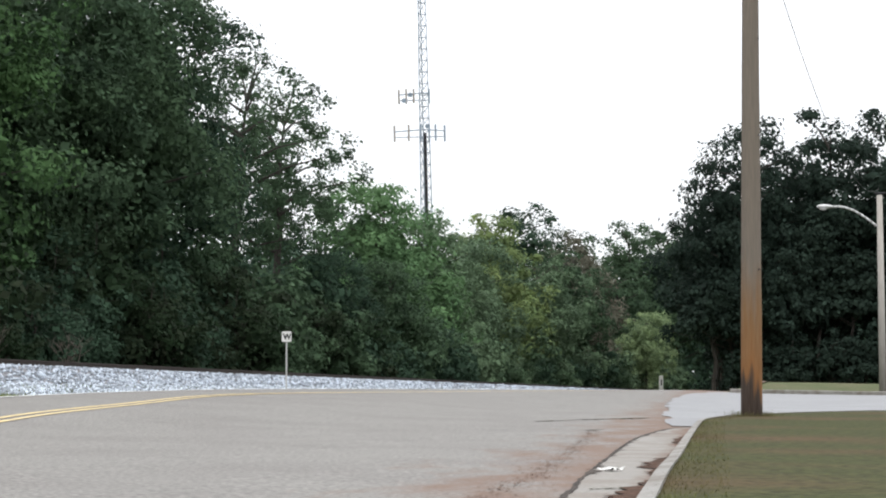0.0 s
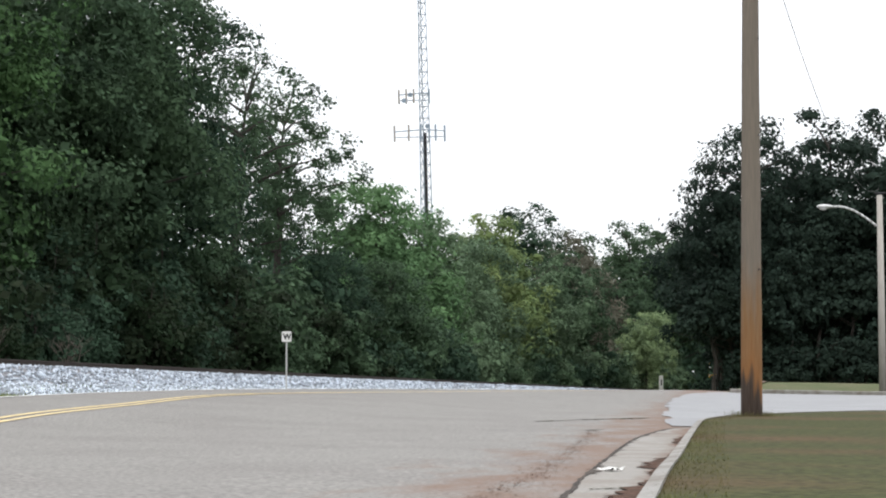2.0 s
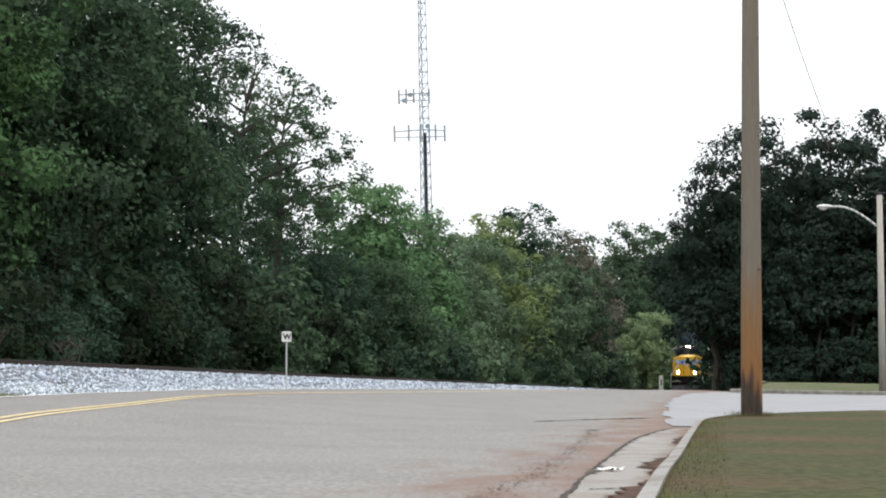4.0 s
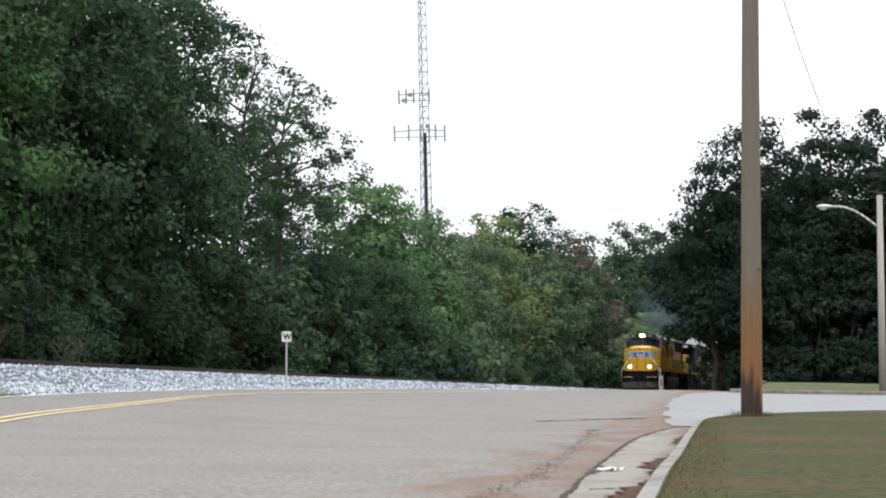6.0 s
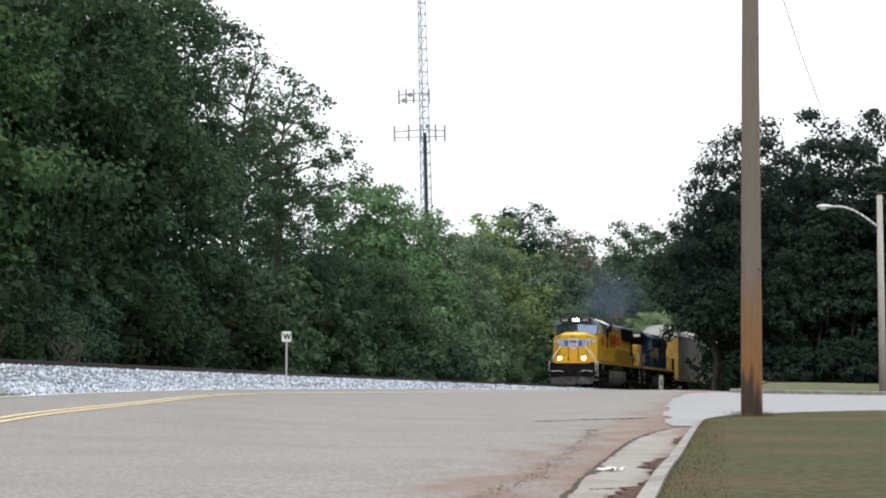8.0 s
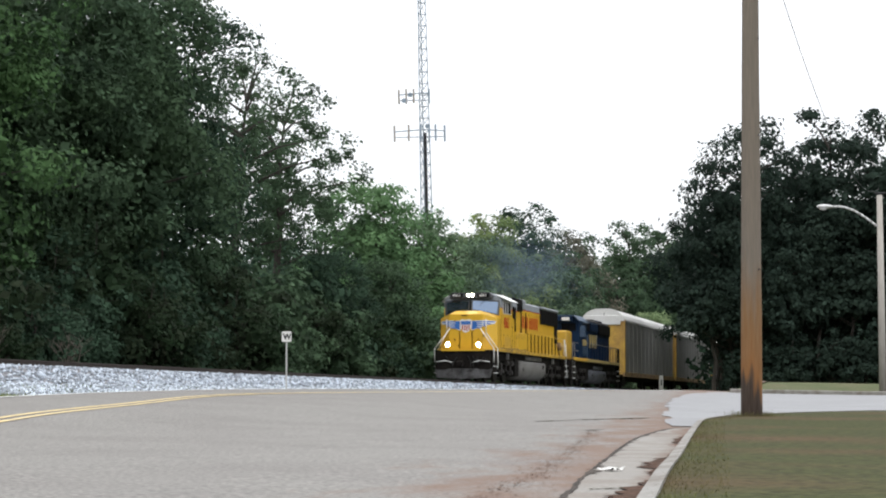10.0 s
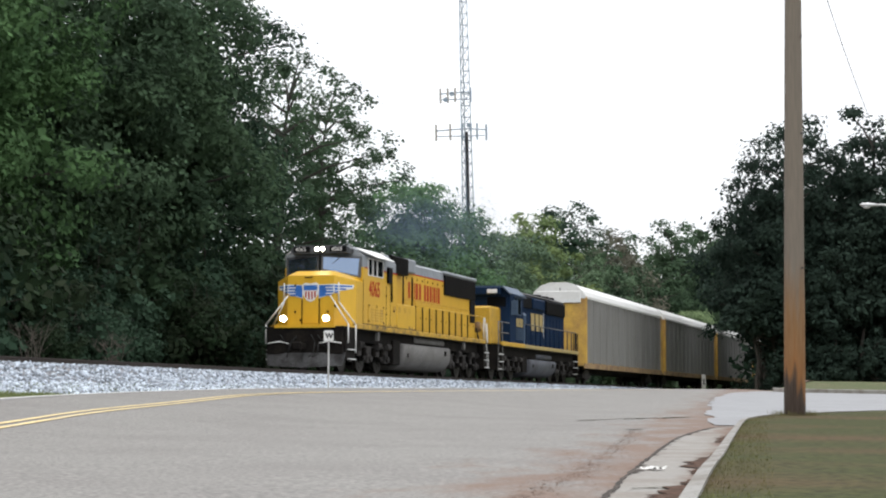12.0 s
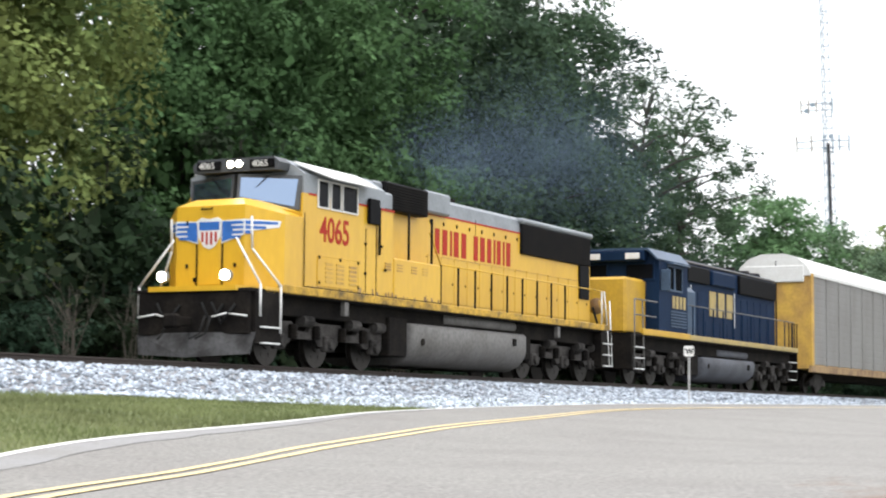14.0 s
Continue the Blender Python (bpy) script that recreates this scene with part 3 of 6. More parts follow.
def tree_meshes(seed, height, radius, base, clumps, per, size, spread=0.85, lean=0.0, lobes=5, fill=0):
    """Trunk and crown of one tree; base: height at which the crown begins; fill: shaded inner sprays."""
    rng = np.random.default_rng(seed)
    ch = height - base
    lob = []
    for i in range(lobes):
        a = 2 * math.pi * (i + rng.uniform(-0.3, 0.3)) / lobes
        h = base + ch * (0.2 + 0.52 * ((i * 0.618) % 1))
        lob.append((radius * 0.5 * math.cos(a), radius * 0.5 * math.sin(a), h, radius * rng.uniform(0.45, 0.65), ch * rng.uniform(0.2, 0.32)))
    lob.append((lean * 0.5, 0, base + ch * 0.78, radius * 0.5, ch * 0.24))
    lob.append((0, 0, base + ch * 0.5, radius * 0.62, ch * 0.4))
    cen = []
    while len(cen) < clumps:
        lx, ly, lz, lr, lh = lob[rng.integers(len(lob))]
        d = rng.normal(size=3)
        d /= np.linalg.norm(d)
        k = rng.uniform(0.3, 1.0) ** 0.4
        cen.append((lx + d[0] * lr * k, ly + d[1] * lr * k, lz + d[2] * lh * k))
    cen = np.array(cen)
    rad = rng.uniform(0.6, 1.5, clumps) * radius * 0.2 * spread
    out = cen - np.array((lean * 0.3, 0, base + ch * 0.45))
    out /= np.linalg.norm(out, axis=1)[:, None] + 0.01
    verts, faces = leaf_cloud(rng, cen, rad, per, size, out)
    if fill:
        core = np.array([0, 0, base + ch * 0.45]) + (cen - np.array([0, 0, base + ch * 0.45])) * 0.64
        v2, f2 = leaf_cloud(rng, core, rad * 0.9, fill * 2, size * 2.3)
        verts, faces = np.concatenate([verts, v2]), np.concatenate([faces, f2 + len(verts)])
    bm = bmesh.new()
    r0 = 0.018 * height
    pts = [Vector((0, 0, -0.3))]
    for i in range(1, 7):
        h = height * 0.85 * i / 6
        pts.append(Vector((rng.uniform(-0.25, 0.25) + lean * i / 12, rng.uniform(-0.25, 0.25), h)))
    for i in range(6):
        tube(bm, pts[i], pts[i + 1], r0 * (1 - i / 7), r0 * (1 - (i + 1) / 7), 7, False)
    for i in rng.choice(clumps, min(clumps, 34), replace=False):
        c = Vector(cen[i])
        h = max(base * 0.7, min(c.z - 0.25 * Vector((c.x, c.y)).length - 0.3, height * 0.82))
        j = min(int(h / (height * 0.85) * 6), 5)
        root = pts[j].lerp(pts[j + 1], h / (height * 0.85) * 6 - j)
        mid = root.lerp(c, 0.5) + Vector((0, 0, 0.25))
        tube(bm, root, mid, r0 * 0.3, r0 * 0.17, 5, False)
        tube(bm, mid, c, r0 * 0.17, r0 * 0.05, 5, False)
    me = bpy.data.meshes.new("trunk")
    bm.to_mesh(me)
    bm.free()
    me.materials.append(BARK)
    return me, verts, faces


LEAF_YELLOWISH = leaf_mat("leaves_yellowish", (0.18, 0.215, 0.07), (0.11, 0.16, 0.055))
LEAF_BRIGHT = leaf_mat("leaves_bright_green", (0.15, 0.23, 0.08), (0.085, 0.15, 0.06))
KINDS = {}


def plant(name, kind, material, n, q, scale, turn, label, category="tree", group="", squash=1.0):
    trunk, verts, faces = KINDS[kind]
    key = (kind, material.name)
    if key not in KINDS:
        KINDS[key] = quads("crown", verts, faces, material)
    x, y = to_xy(n, q)
    e = thing(name, pose(x, y, ground_z(x, y) - 0.1, 0, 0, turn) @ Matrix.Diagonal((scale * squash, scale * squash, scale, 1)), label, category, group)
    t = new("trunk", trunk)
    t.parent = e
    c = new("crown", KINDS[key])
    c.parent = e
    return e


# kind: seed, height, radius, crown base, clumps, leaves in each, leaf size
KINDS["broad"] = tree_meshes(1, 17, 5.8, 1.0, 160, 76, 0.2, 1.0, lobes=8, fill=3)
KINDS["tall"] = tree_meshes(2, 20, 5.6, 1.0, 165, 76, 0.2, 1.0, lobes=9, fill=3)
KINDS["open"] = tree_meshes(3, 18, 5.2, 4.5, 165, 72, 0.115, 0.66, 1.5, 7)
KINDS["round"] = tree_meshes(4, 14, 5.8, 0.4, 180, 105, 0.165, 0.95, lobes=9, fill=3)
KINDS["oak"] = tree_meshes(5, 19, 6.8, 1.2, 210, 125, 0.165, 0.8, lobes=13, fill=4)
KINDS["fine"] = tree_meshes(8, 20, 5.7, 0.8, 310, 155, 0.113, 0.9, lobes=12, fill=7)
KINDS["low"] = tree_meshes(9, 8.5, 2.6, 3.9, 85, 62, 0.17, 1.1, lobes=7, fill=3)
KINDS["canopy"] = tree_meshes(10, 17, 5.8, 7.6, 130, 60, 0.23, 1.0, lobes=9, fill=4)
KINDS["bush"] = tree_meshes(6, 3.4, 2.0, 0.0, 40, 42, 0.125, 1.2, lobes=4, fill=3)
KINDS["thicket"] = tree_meshes(7, 3.6, 2.1, 0.0, 54, 50, 0.085, 1.2, lobes=5, fill=3)


def backing_woods():
    """The depth of the wood behind the front trees: one mass of countless leaves."""
    rng = np.random.default_rng(12)
    cen = []
    for _ in range(520):
        q = rng.uniform(-45, 330)
        top = float(np.interp(q, [-45, 12, 17, 33, 38, 45, 60, 80, 120, 330], [13, 13, 5, 5, 13, 13, 6.5, 7, 9.5, 13]))
        n = rng.uniform(-26, -15)
        x, y = to_xy(n, q)
        cen.append((x, y, ground_z(x, y) + rng.uniform(0, top)))
    for _ in range(420):
        x, y = rng.uniform(24, 62), rng.uniform(150, 175)
        cen.append((x, y, rng.uniform(0.5, 15)))
    for _ in range(150):
        q, n = rng.uniform(255, 330), rng.uniform(-20, 26)
        x, y = to_xy(n, q)
        cen.append((x, y, rng.uniform(0.5, 15)))
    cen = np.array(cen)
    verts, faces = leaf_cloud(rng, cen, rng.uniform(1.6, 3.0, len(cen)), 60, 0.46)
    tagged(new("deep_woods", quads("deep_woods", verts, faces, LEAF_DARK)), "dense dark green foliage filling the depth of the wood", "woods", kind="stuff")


backing_woods()


def bare_shrub(n, q, h, seed):
    """A leafless shrub of thin pale stems."""
    rng = random.Random(seed)
    x, y = to_xy(n, q)
    e = thing("bare_shrub", pose(x, y, ground_z(x, y)), "leafless shrub of thin pale stems before the wood", "shrub", "bare shrubs")
    for i in range(9):
        bm = bmesh.new()
        a = Vector((rng.uniform(-0.25, 0.25), rng.uniform(-0.2, 0.2), -0.1))
        b = a + Vector((rng.uniform(-0.3, 0.3), rng.uniform(-0.2, 0.2), h * rng.uniform(0.4, 0.6)))
        c = b + Vector((rng.uniform(-0.6, 0.6), rng.uniform(-0.2, 0.2), h * rng.uniform(0.3, 0.5)))
        tube(bm, a, b, 0.022, 0.015, 5)
        tube(bm, b, c, 0.015, 0.006, 5)
        for j in range(4):
            p = b.lerp(c, rng.uniform(0, 0.8))
            tube(bm, p, p + Vector((rng.uniform(-0.5, 0.5), rng.uniform(-0.3, 0.3), rng.uniform(0.2, 0.6))), 0.009, 0.004, 4)
        part("stem", bm, PALE_BARK, e)


PALE_BARK = mat("pale_bark", (0.11, 0.098, 0.08), 0.9, var=0.2, scale=3, grain=20, bump=0.2)
for i, (n, q, h) in enumerate([(-3.6, 1.5, 2.6), (-3.8, 4.2, 2.9), (-3.5, 6.4, 2.2), (-3.9, 18, 2.2), (-3.6, 22.5, 1.8)]):
    bare_shrub(n, q, h, 70 + i)


def woods():
    rng = random.Random(4)
    wood = "woods beside the railway"
    front_turns = iter((37, 143, 56, 24, 145, 330, 288, 275, 80, 193, 62))
    far_turns = iter((334, 298, 290, 288, 70, 112, 226, 263, 308, 317, 31, 218, 242, 182, 64, 170, 32, 336, 312, 197, 108))
    # the tall dense trees behind the track
    for q, n, s, k, m in [(-27, -12, 0.95, "broad", LEAF_BRIGHT), (-16, -15, 1.0, "open", LEAF_BRIGHT), (-8, -11.5, 1.05, "tall", LEAF_LIGHT), (0, -13, 1.1, "broad", LEAF_LIGHT),
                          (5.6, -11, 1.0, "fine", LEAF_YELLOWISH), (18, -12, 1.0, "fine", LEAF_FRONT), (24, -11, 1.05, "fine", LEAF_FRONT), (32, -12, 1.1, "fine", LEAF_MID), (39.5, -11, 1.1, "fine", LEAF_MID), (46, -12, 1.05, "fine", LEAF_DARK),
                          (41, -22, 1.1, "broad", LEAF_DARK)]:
        plant("tree", k, m, n, q, s, next(front_turns), "tall dense broadleaf tree in dark green leaf behind the track", group=wood)
    for q, n, s, turn in [(57, -11, 0.98, 38), (67, -12, 1.0, 77)]:
        plant("tree", "open", LEAF_MID, n, q, s, turn, "airy tree with thin foliage and visible limbs behind the track", group=wood)
    # lower trees further along
    for q, n, s, k, m in [(60, -7, 0.52, "round", LEAF_DARK), (72, -7, 0.55, "round", LEAF_MID), (84, -11, 0.96, "round", LEAF_LIGHT), (93, -10, 0.86, "round", LEAF_GREEN), (103, -11, 0.82, "round", LEAF_GREEN),
                          (114, -10.5, 0.84, "broad", LEAF_OLIVE), (124, -8.5, 0.68, "broad", LEAF_GREEN), (134, -9, 0.76, "broad", LEAF_MID), (145, -10, 0.84, "broad", LEAF_RUSSET), (163, -14, 0.98, "broad", LEAF_RUSSET), (174, -10, 0.85, "broad", LEAF_MID),
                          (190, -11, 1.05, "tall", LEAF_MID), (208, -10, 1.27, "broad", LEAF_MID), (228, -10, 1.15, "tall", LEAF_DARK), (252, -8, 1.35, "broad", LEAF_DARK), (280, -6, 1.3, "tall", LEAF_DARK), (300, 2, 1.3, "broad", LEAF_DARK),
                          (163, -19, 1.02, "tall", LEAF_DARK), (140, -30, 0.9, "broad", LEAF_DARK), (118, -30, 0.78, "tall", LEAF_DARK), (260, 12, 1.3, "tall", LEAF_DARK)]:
        plant("tree", k, m, n, q, s, next(far_turns), {LEAF_OLIVE: "broadleaf tree turning yellow-green beside the track", LEAF_LIGHT: "rounded tree in fresh green leaf beside the track", LEAF_RUSSET: "tree with reddish brown tinged leaves"}.get(m, "dark green broadleaf tree beside the track"), group=wood)
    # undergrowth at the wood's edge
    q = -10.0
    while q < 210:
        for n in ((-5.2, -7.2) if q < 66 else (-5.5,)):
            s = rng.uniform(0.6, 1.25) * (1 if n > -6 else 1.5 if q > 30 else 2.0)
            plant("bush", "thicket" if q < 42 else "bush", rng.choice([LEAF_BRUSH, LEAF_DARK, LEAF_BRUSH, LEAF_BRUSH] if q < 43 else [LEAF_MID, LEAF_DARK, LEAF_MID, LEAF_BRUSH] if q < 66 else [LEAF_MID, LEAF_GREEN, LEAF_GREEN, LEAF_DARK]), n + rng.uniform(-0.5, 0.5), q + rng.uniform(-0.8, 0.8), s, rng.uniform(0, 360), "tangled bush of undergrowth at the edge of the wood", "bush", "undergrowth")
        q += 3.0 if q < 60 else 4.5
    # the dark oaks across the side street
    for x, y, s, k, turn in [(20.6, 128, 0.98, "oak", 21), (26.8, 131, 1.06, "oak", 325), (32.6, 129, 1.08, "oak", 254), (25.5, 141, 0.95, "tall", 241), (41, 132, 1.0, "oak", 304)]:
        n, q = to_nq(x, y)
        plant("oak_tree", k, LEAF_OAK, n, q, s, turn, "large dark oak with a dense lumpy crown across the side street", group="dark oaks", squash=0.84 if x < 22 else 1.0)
    # further oaks added on the railway cutting's near side to shade the track
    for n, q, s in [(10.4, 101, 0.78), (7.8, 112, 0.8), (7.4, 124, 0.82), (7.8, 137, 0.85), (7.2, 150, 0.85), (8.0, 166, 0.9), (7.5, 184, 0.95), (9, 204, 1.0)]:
        plant("oak_tree", "canopy", LEAF_OAK, n, q, s, rng.uniform(0, 360), "dark oak added over the railway cutting to shade the track", group="dark oaks")
    # tall shrubs added below those crowns to block side light from the train
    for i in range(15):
        plant("bush", "bush", LEAF_OAK, 9.6 + 0.5 * math.sin(i * 2.3), 114 + i * 5.2, 1.75, 40 * i, "dark tall shrub added beside the railway cutting to block side light", "bush", "shrubs below the oaks")
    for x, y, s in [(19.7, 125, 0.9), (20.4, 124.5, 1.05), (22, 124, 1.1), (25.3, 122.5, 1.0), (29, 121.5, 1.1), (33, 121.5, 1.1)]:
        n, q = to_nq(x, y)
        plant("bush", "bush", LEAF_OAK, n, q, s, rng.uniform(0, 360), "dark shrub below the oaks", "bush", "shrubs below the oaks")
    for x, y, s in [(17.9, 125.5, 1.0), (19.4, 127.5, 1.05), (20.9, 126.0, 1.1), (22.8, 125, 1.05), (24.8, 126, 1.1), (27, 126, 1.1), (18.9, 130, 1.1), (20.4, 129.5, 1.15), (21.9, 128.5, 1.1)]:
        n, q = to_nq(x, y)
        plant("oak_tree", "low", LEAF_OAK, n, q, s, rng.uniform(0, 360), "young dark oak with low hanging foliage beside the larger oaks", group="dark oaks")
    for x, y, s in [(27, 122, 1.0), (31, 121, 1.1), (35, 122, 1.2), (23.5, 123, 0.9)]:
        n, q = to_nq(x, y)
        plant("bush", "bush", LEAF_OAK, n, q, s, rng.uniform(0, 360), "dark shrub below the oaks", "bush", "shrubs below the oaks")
    plant("bush", "round", LEAF_PALE, -4.4, 157, 0.6, 40, "pale green bush beside the track", "bush", "undergrowth", 0.8)


woods()
# ---- the train ----
COWL_GREY = mat("dark_cowl_grey", (0.06, 0.065, 0.072), 0.55, var=0.15, scale=1.2, grain=12, bump=0.05, second=(0.03, 0.032, 0.035), amount=0.7)
SILL_YELLOW = mat("grimy_sill_yellow", (0.47, 0.28, 0.03), 0.55, var=0.3, scale=2.2, grain=16, bump=0.1, second=(0.05, 0.036, 0.02), amount=0.85, spec=0.3)
YELLOW = mat("locomotive_yellow", (0.6, 0.355, 0.022), 0.38, var=0.05, scale=0.5, grain=7, bump=0.02, second=(0.46, 0.25, 0.022), amount=0.5, spec=0.5, stretch=(1, 1, 0.35))
ROOF_GREY = mat("locomotive_grey", (0.22, 0.24, 0.26), 0.5, var=0.1, scale=1.2, grain=12, bump=0.05, second=(0.14, 0.15, 0.16), amount=0.6)
RED = mat("red_lettering", (0.36, 0.025, 0.012), 0.5, var=0.08, scale=3, grain=20, bump=0, spec=0.12)
BLACK = mat("black_grille", (0.006, 0.006, 0.007), 0.6, var=0.25, scale=3, grain=30, bump=0.2, spec=0.06)
DARK = mat("grimy_underframe", (0.009, 0.008, 0.0075), 0.8, var=0.3, scale=2.0, grain=14, bump=0.3, second=(0.02, 0.017, 0.014), amount=0.7, spec=0.06)
PILOT = mat("worn_grey_plow", (0.075, 0.075, 0.077), 0.7, var=0.2, scale=2.0, grain=14, bump=0.2, second=(0.018, 0.017, 0.016), amount=0.9, spec=0.15)
TRUCK = mat("dusty_cast_steel", (0.055, 0.051, 0.048), 0.8, var=0.25, scale=2.5, grain=14, bump=0.3, second=(0.01, 0.0095, 0.009), amount=0.9, spec=0.1)
TANK = mat("grey_tank_paint", (0.135, 0.13, 0.125), 0.6, var=0.2, scale=1.3, grain=10, bump=0.1, second=(0.095, 0.09, 0.082), amount=0.85, spec=0.25)
WHITE = mat("white_paint", (0.66, 0.66, 0.65), 0.5, var=0.06, scale=2, grain=15, bump=0.05, second=(0.55, 0.54, 0.52), amount=0.5)
EMBLEM_BLUE = mat("emblem_blue", (0.03, 0.13, 0.42), 0.45, var=0.06, scale=3, grain=15, bump=0)
NAVY = mat("navy_paint", (0.006, 0.017, 0.044), 0.5, var=0.06, scale=1.0, grain=9, bump=0.03, second=(0.01, 0.025, 0.058), amount=0.7, spec=0.06)
FADED_BLUE = mat("faded_blue_paint", (0.042, 0.075, 0.125), 0.5, var=0.12, scale=1.5, grain=9, bump=0.05, second=(0.025, 0.045, 0.08), amount=0.7)
GOLD = mat("gold_paint", (0.5, 0.3, 0.03), 0.5, var=0.08, scale=1.2, grain=10, bump=0.05, second=(0.35, 0.21, 0.04), amount=0.6)
FADED_GOLD = mat("faded_gold_paint", (0.36, 0.27, 0.1), 0.6, var=0.12, scale=2.5, grain=12, bump=0.03, second=(0.24, 0.19, 0.1), amount=0.8)
SLATE_TANK = mat("slate_tank_paint", (0.085, 0.09, 0.105), 0.6, var=0.15, scale=1.3, grain=10, bump=0.1, second=(0.05, 0.05, 0.055), amount=0.8, spec=0.25)
GALV = mat("galvanised_panel", (0.22, 0.216, 0.21), 0.55, 0.1, var=0.1, scale=0.7, grain=22, bump=0.15, second=(0.165, 0.158, 0.15), amount=0.8, stretch=(1, 1, 0.35))
RACK_YELLOW = mat("weathered_yellow", (0.5, 0.31, 0.06), 0.6, var=0.12, scale=1.1, grain=10, bump=0.1, second=(0.3, 0.17, 0.06), amount=0.8)
RUST_SILL = mat("rusty_sill", (0.3, 0.2, 0.1), 0.8, var=0.2, scale=1.5, grain=12, bump=0.2, second=(0.14, 0.08, 0.05), amount=0.9)
RUBBER = mat("black_hose", (0.015, 0.015, 0.015), 0.7, var=0.1, bump=0, spec=0.1)
STEEL = mat("worn_wheel_steel", (0.05, 0.046, 0.042), 0.5, 0.7, var=0.2, scale=3, grain=20, spec=0.1)
GLASS = bpy.data.materials.new("tinted_window_glass")
GLASS.use_nodes = True
gb = GLASS.node_tree.nodes["Principled BSDF"]
gb.inputs["Base Color"].default_value, gb.inputs["Roughness"].default_value = (0.2, 0.26, 0.36, 1), 0.05
gb.inputs["Metallic"].default_value = 0.9
gb.inputs["Specular IOR Level"].default_value = 0.8
CAB_GLASS = mat("dark_cab_glass", (0.006, 0.007, 0.009), 0.15, var=0.1, bump=0, spec=0.04)
LAMP = glow("lit_headlamp", (1.0, 0.88, 0.62), 60)
V, ACC = 14.79, -0.052
HEADING = math.degrees(math.atan2(-UY, -UX))
TRAIN, WHEELS = [], []


def along(s, y, z):
    """A place on a vehicle: s metres behind its front coupler."""
    return (-s, y, z)


def sbox(bm, s0, s1, y0, y1, z0, z1, bevel=0.0):
    box(bm, -s1, -s0, y0, y1, z0, z1, bevel)


def one(name, material, parent, *boxes, bevel=0.015, label=""):
    bm = bmesh.new()
    for b in boxes:
        sbox(bm, *b, bevel)
    return part(name, bm, material, parent, label)


def tubes(name, material, parent, lines, r=0.022, seg=6, label=""):
    bm = bmesh.new()
    for pts in lines:
        pipe(bm, [Vector(along(*p)) for p in pts], r, seg)
    return part(name, bm, material, parent, label, True)


def loft(bm, rings):
    """Joins rings of equally many places into a closed skin with end caps."""
    vs = [[bm.verts.new(p) for p in ring] for ring in rings]
    k = len(vs[0])
    for a, b in zip(vs, vs[1:]):
        for i in range(k):
            bm.faces.new((a[i], a[(i + 1) % k], b[(i + 1) % k], b[i]))
    bm.faces.new(vs[0])
    bm.faces.new(vs[-1][::-1])


def writing(name, text, size, m, material, parent, bold=0.0):
    cu = bpy.data.curves.new(name, "FONT")
    cu.body, cu.size, cu.extrude, cu.align_x = text, size, 0.004, "LEFT"
    cu.offset = bold
    tmp = bpy.data.objects.new(name, cu)
    scene.collection.objects.link(tmp)
    bpy.context.view_layer.update()
    me = bpy.data.meshes.new_from_object(tmp.evaluated_get(bpy.context.evaluated_depsgraph_get()))
    bpy.data.objects.remove(tmp)
    bpy.data.curves.remove(cu)
    me.materials.clear()
    me.materials.append(material)
    xs = [v.co.x for v in me.vertices]
    ob = new(name, me)
    ob.parent, ob.matrix_basis = parent, m
    ob["label"] = f"painted characters {text}"
    return max(xs) - min(xs)


# Writing on the near side reads from front to back: its x runs along +s
def on_side(s, y, z, sx=1.0):
    return Matrix(((-sx, 0, 0, -s), (0, 0, 1, y), (0, 1, 0, z), (0, 0, 0, 1)))


def on_front(s, y, z, sx=1.0):
    return Matrix(((0, 0, 1, -s), (sx, 0, 0, y), (0, 1, 0, z), (0, 0, 0, 1)))


def wheel_mesh(radius):
    bm = bmesh.new()
    for y in (-0.72, 0.72):
        k = 1 if y > 0 else -1
        tube(bm, (0, y - 0.065, 0), (0, y + 0.065, 0), radius, seg=28)
        tube(bm, (0, y - k * 0.075, 0), (0, y - k * 0.05, 0), radius + 0.028, seg=28)
        tube(bm, (0, y + k * 0.06, 0), (0, y + k * 0.1, 0), radius * 0.34, radius * 0.3, seg=14)
        for i in range(6):
            a = i * math.pi / 3
            tube(bm, (radius * 0.6 * math.cos(a), y + k * 0.05, radius * 0.6 * math.sin(a)), (radius * 0.6 * math.cos(a), y + k * 0.075, radius * 0.6 * math.sin(a)), 0.06, seg=8)
    tube(bm, (0, -0.95, 0), (0, 0.95, 0), 0.09, seg=10)
    me = bpy.data.meshes.new("wheelset")
    bm.to_mesh(me)
    bm.free()
    me.materials.append(STEEL)
    return me


LOCO_WHEEL, CAR_WHEEL = wheel_mesh(0.53), wheel_mesh(0.42)


def wheelset(parent, s, radius, mesh):
    w = new("wheelset", mesh)
    w.parent = parent
    WHEELS.append((w, s, radius))


